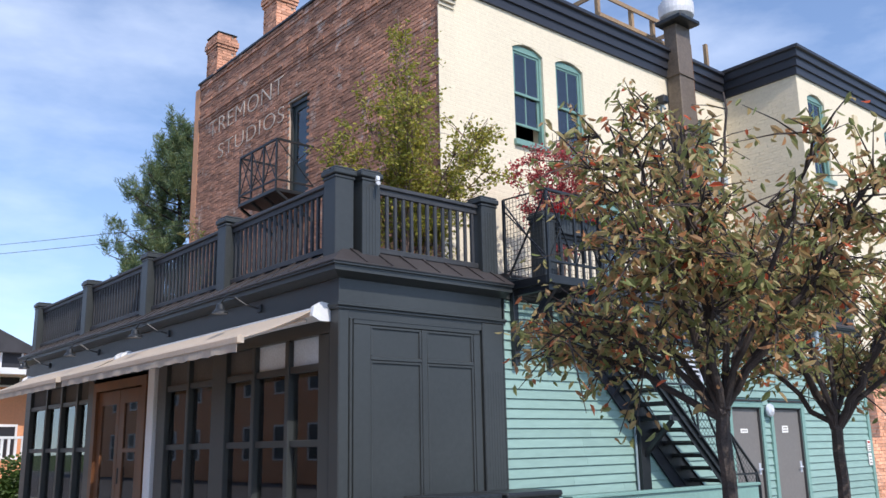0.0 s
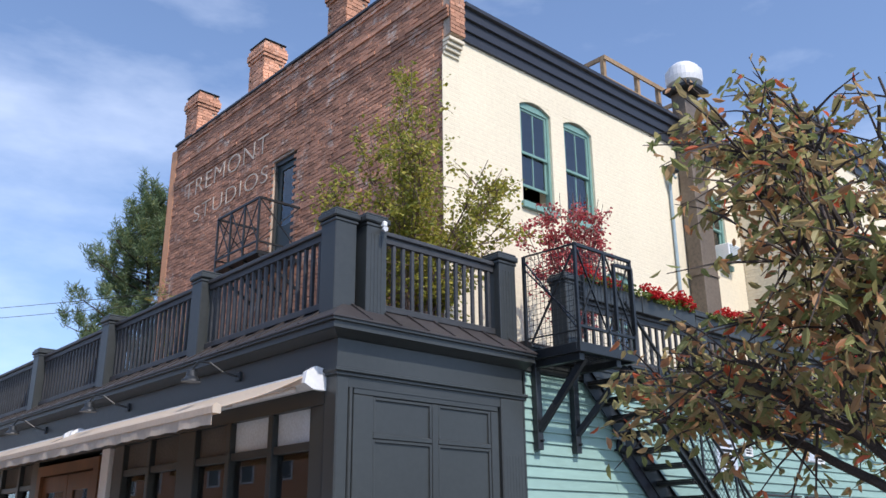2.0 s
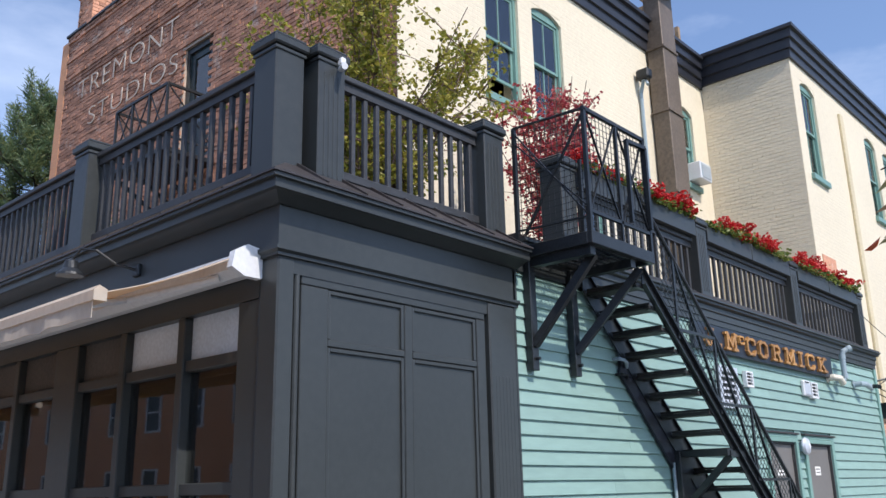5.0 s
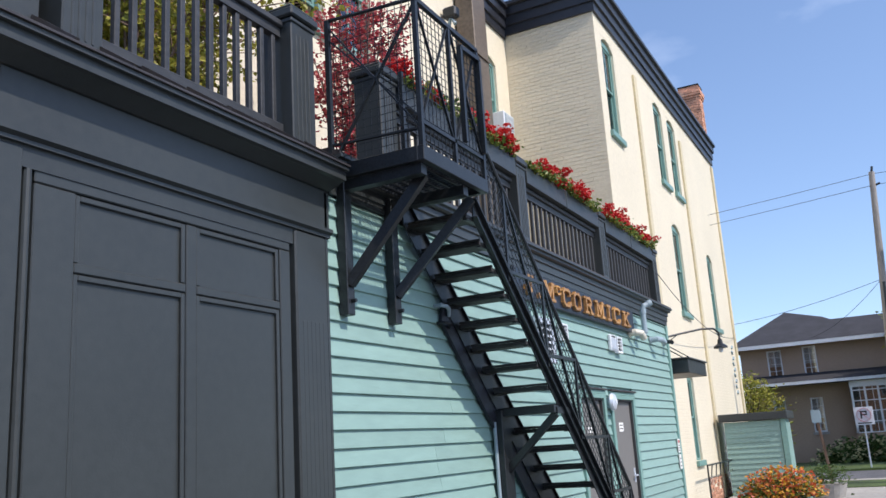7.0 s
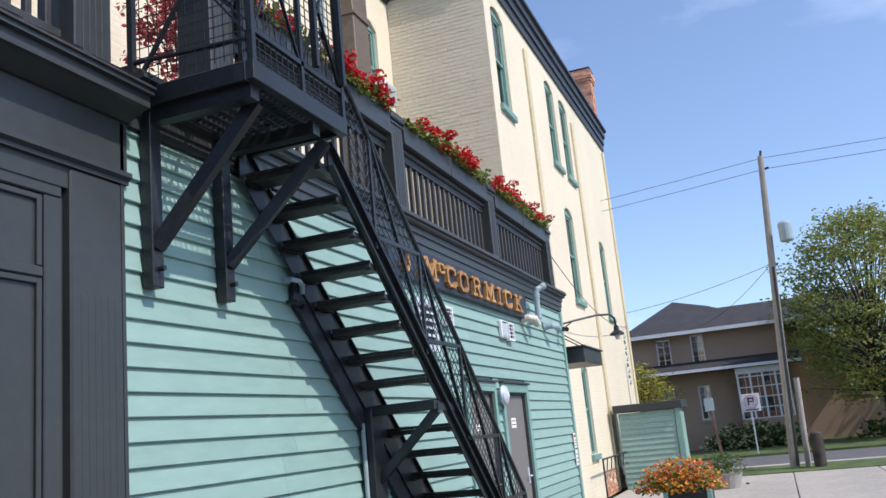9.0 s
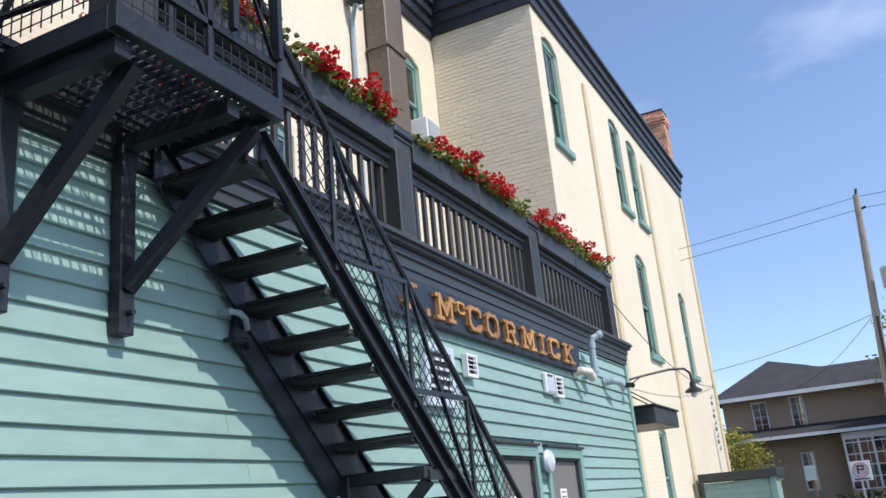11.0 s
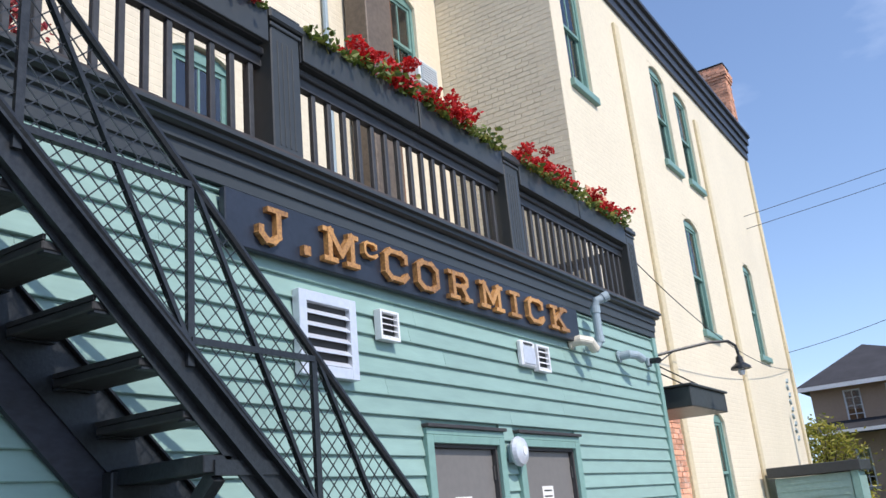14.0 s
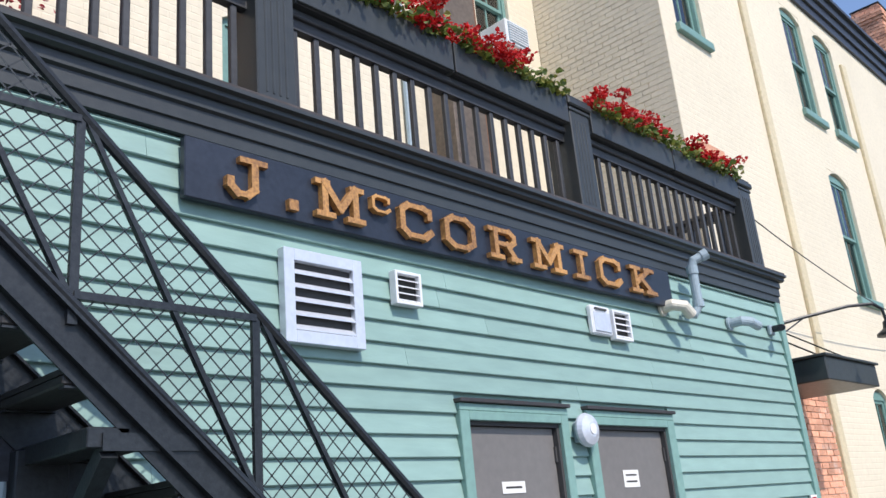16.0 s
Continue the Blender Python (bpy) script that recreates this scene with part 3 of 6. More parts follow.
part("door_frame", boxes((FR + 0.0, FR + 0.16, 13.62, 13.8, 0.05, 2.7), (FR + 0.0, FR + 0.16, 15.9, 16.06, 0.05, 2.7), (FR, FR + 0.16, 13.8, 15.9, 2.55, 2.7)), WOODD, ent)
part("door_leaf", boxes((FR + 0.05, FR + 0.1, 13.82, 14.06, 0.06, 2.53), (FR + 0.05, FR + 0.1, 14.62, 14.85, 0.06, 2.53), (FR + 0.05, FR + 0.1, 14.06, 14.62, 0.06, 0.65), (FR + 0.05, FR + 0.1, 14.06, 14.62, 2.3, 2.53), (FR + 0.05, FR + 0.1, 14.06, 14.62, 1.5, 1.56)), WOODD, ent)
part("side_light", boxes((FR + 0.05, FR + 0.1, 14.87, 15.0, 0.06, 2.53), (FR + 0.05, FR + 0.1, 15.7, 15.88, 0.06, 2.53), (FR + 0.05, FR + 0.1, 15.0, 15.7, 0.06, 0.65), (FR + 0.05, FR + 0.1, 15.0, 15.7, 2.3, 2.53)), WOODD, ent)
for a, b, z0, z1 in ((14.06, 14.62, 0.65, 1.5), (14.06, 14.62, 1.56, 2.3), (15.0, 15.7, 0.65, 2.3)):
    part("pane", B(FR + 0.07, FR + 0.076, a, b, z0, z1), GLASS, ent).visible_shadow = False
part("door_handle", bars([((FR + 0.02, 14.7, 1.0), (FR + 0.02, 14.7, 1.25))], 0.025, seg=8), IRON, ent)


# ---- awnings ----
def awning(y0, y1, x1=4.2):
    a = thing("awning", (FR, (y0 + y1) / 2, 2.9), "cream cloth retractable awning let out over the shop windows", "awning", "awnings")
    part("cassette", prism([(5.29, 2.93), (5.29, 3.06), (5.2, 3.08), (5.12, 3.05), (5.12, 2.96), (5.2, 2.92)], "y", y0, y1), WHITE, a)
    n, m = 24, 12
    verts, faces = [], []
    for i in range(n + 1):
        for j in range(m + 1):
            u = j / m
            verts.append((5.14 + (x1 - 5.14) * u, y0 + 0.02 + (y1 - y0 - 0.04) * i / n, 3.04 - 0.40 * u - 0.03 * math.sin(math.pi * u)))
    for i in range(n):
        for j in range(m):
            k = i * (m + 1) + j
            faces.append((k, k + 1, k + m + 2, k + m + 1))
    cl = raw_mesh("cloth", verts, faces, FABRIC, a)
    cl.modifiers.new("thickness", "SOLIDIFY").thickness = 0.006
    part("front_bar", prism([(x1 - 0.03, 2.60), (x1 + 0.05, 2.60), (x1 + 0.05, 2.67), (x1, 2.69), (x1 - 0.03, 2.66)], "y", y0, y1), FABRIC, a)
    pts = []
    k = 60
    for i in range(k + 1):
        y = y0 + 0.03 + (y1 - y0 - 0.06) * i / k
        pts.append((x1 - 0.02 + 0.005 * math.sin(i * 1.9), y))
    verts = [(x, y, 2.60) for x, y in pts] + [(x + 0.01 * math.sin(i), y, 2.50 + 0.012 * abs(math.sin(i * 0.9))) for i, (x, y) in enumerate(pts)]
    vl = raw_mesh("valance", verts, [(i, i + 1, k + 2 + i, k + 1 + i) for i in range(k)], FABRIC, a)
    vl.modifiers.new("thickness", "SOLIDIFY").thickness = 0.004
    for y in (y0 + 0.25, y1 - 0.25):
        s = 1 if y < (y0 + y1) / 2 else -1
        part("folding_arm", bars([((5.15, y, 2.93), (4.75, y + s * 0.5, 2.80)), ((4.75, y + s * 0.5, 2.80), (x1 + 0.04, y + s * 0.15, 2.63))], 0.05, seg=8), WHITE, a)
    for y, s in ((y0, -1), (y1, 1)):
        part("end_cap", prism([(5.3, 2.90), (5.3, 3.10), (5.18, 3.12), (5.08, 3.06), (5.06, 2.95), (5.16, 2.90)], "y", y - 0.03, y + 0.03), WHITE, a)


awning(8.30, 14.2)
awning(14.45, 19.9)


def gooseneck(y):
    g = thing("wall_lamp", (5.28, y, 3.27), "black gooseneck sign lamp over the awning", "lamp", "lamps over the awning")
    part("wall_plate", B(5.26, 5.30, y - 0.05, y + 0.05, 3.21, 3.31, bev=0.01), IRON, g)
    c = y + 0.3
    part("arm", tube([(5.27, y, 3.26), (5.12, y + 0.06, 3.30), (5.0, y + 0.14, 3.40), (4.92, y + 0.24, 3.42), (4.88, c, 3.33)], 0.012), IRON, g)
    part("shade", lathe([(0.02, 0.12), (0.05, 0.10), (0.06, 0.04), (0.10, 0.0), (0.105, -0.02), (0.09, -0.015)], (4.88, c, 3.22), 16), IRON, g)


for y in (9.91, 12.8, 15.9, 18.8):
    gooseneck(y)


# ---- balustrades ----
def post(x0, x1, y0, y1, z0, z1, label="charcoal painted square rail post with a flat cap", flutes=True):
    p = thing("rail_post", ((x0 + x1) / 2, (y0 + y1) / 2, z0), label, "post", "balustrade posts")
    part("shaft", B(x0, x1, y0, y1, z0, z1 - 0.10, bev=0.008), CHAR, p)
    part("neck", B(x0 - 0.012, x1 + 0.012, y0 - 0.012, y1 + 0.012, z1 - 0.14, z1 - 0.11, bev=0.005), CHAR, p)
    part("cap", B(x0 - 0.03, x1 + 0.03, y0 - 0.03, y1 + 0.03, z1 - 0.098, z1 - 0.03, bev=0.012), CHAR, p)
    part("cap_top", B(x0 - 0.012, x1 + 0.012, y0 - 0.012, y1 + 0.012, z1 - 0.03, z1, bev=0.01), CHAR, p)
    if flutes:
        w = x1 - x0
        for i in range(4):
            a = x0 + w * (0.2 + 0.17 * i)
            part("flute", B(a, a + 0.014, y0 - 0.005, y0 + 0.01, z0 + 0.12, z1 - 0.22, bev=0.003), CHAR, p)
    return p


BAL = {}


def balustrade(axis, a0, a1, c, zb, zt, pitch, label):
    """Square balusters between a bottom and a top rail, along x or y at the line c."""
    mid = (a0 + a1) / 2
    r = thing("balustrade", (mid, c, zb) if axis == "x" else (c, mid, zb), label, "railing", "deck balustrade")
    def bx(u0, u1, t0, t1, z0, z1, bev=0.0):
        return B(u0, u1, c + t0, c + t1, z0, z1, bev=bev) if axis == "x" else B(c + t0, c + t1, u0, u1, z0, z1, bev=bev)
    part("bottom_rail", bx(a0, a1, -0.045, 0.045, zb, zb + 0.07, 0.006), CHAR_W, r)
    part("top_rail", bx(a0, a1, -0.06, 0.06, zt - 0.05, zt, 0.008), CHAR_W, r)
    part("sub_rail", bx(a0, a1, -0.03, 0.03, zt - 0.12, zt - 0.052), CHAR_W, r)
    n = max(2, round((a1 - a0) / pitch))
    h = zt - 0.12 - zb - 0.07
    key = round(h, 3)
    for i in range(n):
        u = a0 + (a1 - a0) * (i + 0.5) / n
        if key not in BAL:
            ob = part("baluster", B(-0.020, 0.020, -0.020, 0.020, 0, h, bev=0.005), CHAR_W, None)
            BAL[key] = ob.data
            ob.parent = r
        else:
            ob = new("baluster", BAL[key])
            ob.parent = r
        ob.location = (Vector((u, c, zb + 0.07)) if axis == "x" else Vector((c, u, zb + 0.07))) - r.location
    return r


LB = "charcoal painted wooden balustrade with square balusters"
WP = [8.37, 11.2, 14.05, 17.05, 20.25]
for y in WP:
    post(5.33, 5.59, y - 0.13, y + 0.13, 3.60, 4.76, flutes=False)
for a, b in zip(WP, WP[1:]):
    balustrade("y", a + 0.13, b - 0.13, 5.47, 3.775, 4.64, 0.135, LB)
post(5.66, 5.92, 8.16, 8.42, 3.60, 4.76)
balustrade("x", 5.92, 7.58, 8.29, 3.775, 4.64, 0.128, LB)
post(7.58, 7.85, 8.16, 8.42, 3.60, 4.76)
cam_box = thing("security_camera", (5.86, 8.14, 4.66), "small white security camera fixed to the corner post", "camera")
part("bracket", B(5.83, 5.88, 8.10, 8.155, 4.63, 4.69, bev=0.01), WHITE, cam_box)
part("body", bars([((5.85, 8.13, 4.60), (5.80, 8.03, 4.57))], 0.05, seg=12), WHITE, cam_box)
SP = [8.82, 11.72, 14.72, 17.72]
for x in SP:
    post(x - 0.13, x + 0.13, 8.10, 8.36, 3.66, 4.72)
for a, b in zip(SP, SP[1:]):
    balustrade("x", a + 0.13, b - 0.13, 8.22, 3.72, 4.445, 0.158, LB)
# return rail at the deck's east end
balustrade("y", 8.36, 10.6, 17.72, 3.73, 4.46, 0.158, LB)

# ---- teal wing ----
wt = thing("wall_teal", (13, 8.1, 0), "teal painted clapboard wall with shadowed board edges", "wall", kind="structure")
holes = [(13.0, 13.9, 0, 2.06), (14.29, 15.27, 0, 2.06)]
part("sheathing", wall_boxes("x", 7.82, 17.93, 0, 3.40, 8.13, 8.3, holes), TEALT, wt)
part("corner_board", B(17.87, 17.97, 8.075, 8.3, 0, 3.37, bev=0.006), TEALT, wt)
part("end_wall", B(17.80, 17.95, 8.3, 10.6, 0, 3.38), TEAL, wt)
part("edge_board", B(7.82, 7.845, 8.09, 8.13, 0, 3.37), CHAR, wt)
zs = -0.05
rngc = random.Random(5)
while zs < 3.36:
    top = min(zs + 0.137, 3.372)
    spans = [(7.847, 17.868)]
    if zs < 2.17:
        spans = [(7.847, 12.918), (13.982, 14.198), (15.372, 17.868)]
    for s0, s1 in spans:
        joints = [s0]
        if s1 - s0 > 3:
            j = s0 + rngc.uniform(1.2, 3.2)
            while j < s1 - 1.0:
                joints.append(j)
                j += rngc.uniform(2.4, 3.8)
        joints.append(s1)
        for a, b in zip(joints, joints[1:]):
            part("clapboard", prism([(8.131, zs), (8.097, zs), (8.093, zs + 0.005), (8.117, top), (8.131, top)], "x", a + 0.001, b - 0.001), TEAL, wt)
    zs += 0.1255
# dark entablature over the teal wall
def run_x(name, prof, a, b, material, label):
    return tagged(part(name, prism([(8.1 - o, z) for o, z in prof], "x", a, b), material), label, "trim", kind="structure")


run_x("trim_teal_frieze", [(-0.1, 3.375), (0.02, 3.375), (0.02, 3.44), (0.035, 3.445), (0.035, 3.52), (0.055, 3.53), (0.055, 3.585), (-0.1, 3.585)], 7.875, 17.99, CHAR, "charcoal painted stepped frieze boards")
run_x("trim_teal_cornice", [(-0.1, 3.588), (0.075, 3.588), (0.10, 3.60), (0.10, 3.625), (0.13, 3.632), (0.13, 3.655), (-0.1, 3.655)], 7.875, 18.02, CHAR, "charcoal painted cornice moulding")
run_x("deck_ledge", [(-0.3, 3.657), (0.12, 3.657), (0.12, 3.675), (0.02, 3.72), (-0.3, 3.72)], 7.875, 18.0, LEDGE, "weathered brown-grey wooden deck edge")


# ---- doors of the teal wing ----
def steel_door(name, x0, x1, i0, i1, label, notice):
    d = thing(name, ((x0 + x1) / 2, 8.08, 0.0), label, "door", kind="structure")
    part("casing", boxes((x0, i0, 8.07, 8.14, 0, 2.10), (i1, x1, 8.07, 8.14, 0, 2.10), (x0, x1, 8.07, 8.14, 2.10, 2.145), (i0, i1, 8.07, 8.14, 2.045, 2.10), bev=0.004), TEALT, d)
    part("drip_cap", B(x0 - 0.01, x1 + 0.01, 8.045, 8.14, 2.147, 2.172, bev=0.004), ROOFM, d)
    part("jamb", boxes((i0, i0 + 0.025, 8.10, 8.2, 0.02, 2.045), (i1 - 0.025, i1, 8.10, 8.2, 0.02, 2.045), (i0 + 0.025, i1 - 0.025, 8.10, 8.2, 2.02, 2.045)), INK, d)
    lf = part("door_leaf", B(i0 + 0.028, i1 - 0.028, 8.135, 8.18, 0.02, 2.018, bev=0.004), DOORG, d)
    part("handle", bars([((i1 - 0.10, 8.09, 1.02), (i1 - 0.22, 8.09, 1.02)), ((i1 - 0.10, 8.09, 1.02), (i1 - 0.10, 8.14, 1.02))], 0.022, seg=8), ALU, lf)
    part("lock_plate", B(i1 - 0.13, i1 - 0.07, 8.128, 8.136, 0.93, 1.12), ALU, lf)
    for z in (0.3, 1.0, 1.8):
        part("hinge", B(i1 - 0.04, i1 - 0.02, 8.12, 8.136, z, z + 0.1), INK, lf)
    nx0, nx1, nz0, nz1 = notice
    pl = part("notice", B(nx0, nx1, 8.130, 8.133, nz0, nz1), PAPER, lf, "white paper notice taped to the door")
    w = nx1 - nx0
    for k in range(2 if nz1 - nz0 > 0.1 else 1):
        zc = nz1 - 0.035 - k * 0.045
        part("text_bar", B(nx0 + 0.15 * w, nx1 - 0.15 * w, 8.1285, 8.130, zc - 0.006, zc + 0.006), INK, pl)
    return d


steel_door("door_1", 12.92, 13.98, 13.0, 13.9, "grey steel service door in a teal casing", (13.30, 13.52, 1.62, 1.69))
steel_door("door_2", 14.20, 15.37, 14.29, 15.27, "grey steel service door in a teal casing", (14.64, 14.84, 1.62, 1.74))

bell = thing("alarm_bell", (14.12, 8.06, 2.0), "grey round alarm bell on the teal wall", "alarm bell")
part("back_box", B(14.05, 14.19, 8.05, 8.10, 1.92, 2.06, bev=0.01), PIPE, bell)
bm = lathe([(0.11, 0), (0.115, 0.02), (0.10, 0.05), (0.05, 0.07), (0.0001, 0.072)], (0, 0, 0), 24)
bmesh.ops.transform(bm, matrix=pose(14.12, 8.05, 2.0, 90, 0, 0), verts=bm.verts)
part("gong", bm, ALU, bell)
bm = lathe([(0.035, 0.069), (0.035, 0.076), (0.0001, 0.078)], (0, 0, 0), 14)
bmesh.ops.transform(bm, matrix=pose(14.12, 8.05, 2.0, 90, 0, 0), verts=bm.verts)
part("centre_label", bm, WHITE, bell)


# ---- sign board and letters ----
sign = thing("sign_board", (13.38, 8.06, 3.05), "long blue-black wooden sign board with raised orange letters", "sign")
part("board", B(11.12, 15.63, 8.035, 8.085, 3.032, 3.350, bev=0.006), SIGNB, sign)
CH = 0.225
STROKES = {
    "J": [((0.35, 1), (1, 1)), ((0.7, 1), (0.7, 0.2)), ((0.7, 0.2), (0.5, 0)), ((0.5, 0), (0.2, 0)), ((0.2, 0), (0, 0.2)), ((0, 0.2), (0, 0.35))],
    ".": [((0.4, 0.0), (0.6, 0.0))],
    "M": [((-0.05, 1), (0.2, 1)), ((0.8, 1), (1.05, 1)), ((0.12, 1), (0.12, 0)), ((0.88, 1), (0.88, 0)), ((0.12, 1), (0.5, 0.25)), ((0.88, 1), (0.5, 0.25)), ((-0.05, 0), (0.3, 0)), ((0.7, 0), (1.05, 0))],
    "C": [((1, 0.72), (1, 0.95)), ((1, 0.9), (0.8, 1)), ((0.8, 1), (0.25, 1)), ((0.25, 1), (0.05, 0.8)), ((0.05, 0.8), (0.05, 0.2)), ((0.05, 0.2), (0.25, 0)), ((0.25, 0), (0.8, 0)), ((0.8, 0), (1, 0.2))],
    "O": [((0.25, 1), (0.75, 1)), ((0.75, 1), (1, 0.8)), ((1, 0.8), (1, 0.2)), ((1, 0.2), (0.75, 0)), ((0.75, 0), (0.25, 0)), ((0.25, 0), (0, 0.2)), ((0, 0.2), (0, 0.8)), ((0, 0.8), (0.25, 1))],
    "R": [((0, 1), (0.75, 1)), ((0.75, 1), (0.9, 0.85)), ((0.9, 0.85), (0.9, 0.65)), ((0.9, 0.65), (0.75, 0.5)), ((0.75, 0.5), (0.2, 0.5)), ((0.2, 1), (0.2, 0)), ((0, 0), (0.4, 0)), ((0.6, 0.5), (0.9, 0)), ((0.75, 0), (1.05, 0))],
    "I": [((0.2, 1), (0.8, 1)), ((0.5, 1), (0.5, 0)), ((0.2, 0), (0.8, 0))],
    "K": [((0, 1), (0.4, 1)), ((0.2, 1), (0.2, 0)), ((0, 0), (0.4, 0)), ((0.25, 0.4), (0.85, 1)), ((0.65, 1), (1.05, 1)), ((0.45, 0.55), (0.9, 0)), ((0.65, 0), (1.08, 0))],
}


def block_letter(ch, cx, z0, h, w):
    bm = bmesh.new()
    th = h * 0.17
    if ch == ".":
        th = h = 0.055
    for k, ((a, b), (c, d)) in enumerate(STROKES[ch]):
        p = Vector((cx + (a - 0.5) * w, 8.022 - 0.0008 * k, z0 + th / 2 + b * (h - th)))
        q = Vector((cx + (c - 0.5) * w, 8.022 - 0.0008 * k, z0 + th / 2 + d * (h - th)))
        e = (q - p).normalized() * th * 0.42
        horizontal = abs(p.z - q.z) < 1e-4
        t = th * (0.8 if horizontal and ch != "." else 1.05)
        d = q - p + 2 * e
        m = Matrix.Translation((p + q) / 2) @ Matrix(((d.x / d.length, 0, -d.z / d.length), (0, 1, 0), (d.z / d.length, 0, d.x / d.length))).to_4x4()
        bmesh.ops.create_cube(bm, size=1.0, matrix=m @ Matrix.Diagonal((d.length, 0.045, t, 1)))
    return part("letter", bm, GOLD, sign)


for ch, cx, h, w in (("J", 11.48, CH, 0.16), (".", 11.76, 0.05, 0.05), ("M", 12.08, CH, 0.22), ("C", 12.38, 0.11, 0.10), ("C", 12.66, CH, 0.19), ("O", 13.05, CH, 0.19), ("R", 13.48, CH, 0.21), ("M", 13.97, CH, 0.24), ("I", 14.37, CH, 0.19), ("C", 14.74, CH, 0.21), ("K", 15.21, CH, 0.24)):
    block_letter(ch, 11.45 + (cx - 11.48) * 0.9866, 3.185 if h == 0.11 else 3.078, h, w * 1.28)


# ---- vents, pipes ----
def louvre(x0, x1, z0, z1, n, fw, material, label, depth=0.05, name="wall_vent"):
    v = thing(name, ((x0 + x1) / 2, 8.06, z0), label, "vent")
    y = 8.04
    # Black sheet stands for the shade inside the vent between its slats.
    part("backing", B(x0 + fw, x1 - fw, 8.075, 8.085, z0 + fw, z1 - fw), INK, v)
    part("frame", boxes((x0, x0 + fw, y, 8.095, z0, z1), (x1 - fw, x1, y, 8.095, z0, z1), (x0 + fw, x1 - fw, y, 8.095, z0, z0 + fw), (x0 + fw, x1 - fw, y, 8.095, z1 - fw, z1), bev=0.003), material, v)
    p = (z1 - z0 - 2 * fw) / n
    for i in range(n):
        z = z0 + fw + p * i
        part("slat", prism([(y + 0.004, z + 0.04 * p), (y + 0.004, z + 0.14 * p), (8.072, z + 0.52 * p), (8.072, z + 0.42 * p)], "x", x0 + fw, x1 - fw), material, v)
    return v


louvre(11.68, 12.20, 2.39, 2.885, 5, 0.065, ALU, "large pale aluminium louvred vent with dark gaps")
louvre(12.45, 12.66, 2.68, 2.88, 4, 0.02, WHITE, "small white plastic louvred vent")
pv = louvre(14.68, 14.92, 2.68, 2.91, 4, 0.02, WHITE, "white louvred plastic vent hood")
ib = thing("junction_box", (14.53, 8.07, 2.7), "white square covered wall box beside a vent", "electrical box")
part("cover", B(14.41, 14.66, 8.05, 8.10, 2.70, 2.92, bev=0.012), WHITE, ib)
part("lid", B(14.43, 14.64, 8.042, 8.052, 2.72, 2.87, bev=0.006), ALU, ib)
part("slot", B(14.45, 14.60, 8.040, 8.050, 2.885, 2.90), INK, ib)

p1 = thing("vent_pipe", (15.9, 8.0, 3.0), "grey plastic vent pipe rising past the frieze with an elbow", "pipe")
part("riser", tube([(15.80, 8.06, 3.02), (15.86, 7.98, 2.99), (15.90, 7.95, 3.06), (15.90, 7.95, 3.40), (15.91, 7.93, 3.46), (15.97, 7.86, 3.50)], 0.042, seg=14), PIPE, p1)
part("collar", tube([(15.90, 7.95, 3.34), (15.90, 7.95, 3.41)], 0.05, seg=14), PIPE, p1)
part("mouth", tube([(15.955, 7.878, 3.49), (15.99, 7.835, 3.513)], 0.05, seg=14), PIPE, p1)
part("collar", tube([(15.90, 7.95, 3.05), (15.90, 7.95, 3.11)], 0.05, seg=14), PIPE, p1)
p2 = thing("elbow_pipe", (15.55, 8.0, 3.0), "short beige plastic pipe elbow turned downwards", "pipe")
part("elbow", tube([(15.52, 8.10, 3.03), (15.54, 8.0, 3.04), (15.60, 7.93, 3.02), (15.68, 7.92, 2.95)], 0.05, seg=14), BEIGEP, p2)
part("flange", tube([(15.52, 8.095, 3.03), (15.522, 8.075, 3.03)], 0.07, seg=14), BEIGEP, p2)
p3 = thing("elbow_pipe", (16.85, 8.0, 3.0), "short grey plastic pipe elbow turned sideways", "pipe")
part("elbow", tube([(16.72, 8.10, 3.02), (16.74, 7.98, 3.03), (16.82, 7.93, 3.02), (16.95, 7.92, 2.99)], 0.045, seg=14), PIPE, p3)
part("flange", tube([(16.72, 8.095, 3.02), (16.722, 8.075, 3.02)], 0.065, seg=14), PIPE, p3)
tap = thing("wall_spotlight", (17.6, 8.03, 3.05), "small grey spotlight fixed near the wall's corner", "lamp")
part("base", B(17.56, 17.66, 8.06, 8.10, 3.0, 3.1, bev=0.01), PIPE, tap)
part("head", tube([(17.62, 8.05, 3.06), (17.58, 7.95, 3.05), (17.48, 7.92, 3.03)], 0.035, seg=10), IRON, tap)
wsn = thing("wall_notice", (17.7, 8.08, 1.3), "white and red notices on the clapboard corner", "sign")
part("upper_sheet", B(17.72, 17.86, 8.075, 8.088, 1.24, 1.46), PAPER, wsn)
part("lower_sheet", B(17.72, 17.86, 8.075, 8.088, 0.98, 1.21), PAPER, wsn)
part("red_bar", B(17.74, 17.84, 8.072, 8.076, 1.40, 1.44), REDINK, wsn)
for z in (1.27, 1.31, 1.35, 1.02, 1.08, 1.14):
    part("text_bar", B(17.745, 17.835, 8.072, 8.076, z, z + 0.014), INK, wsn)

# ---- iron stair with landing ----
XL, XR, YO, YI, ZP = 7.94, 9.00, 7.48, 8.08, 3.51
YL = 7.33
st = thing("fire_stair", (10.5, 7.7, 0), "black painted iron fire stair with mesh railing against the teal wall", "staircase")
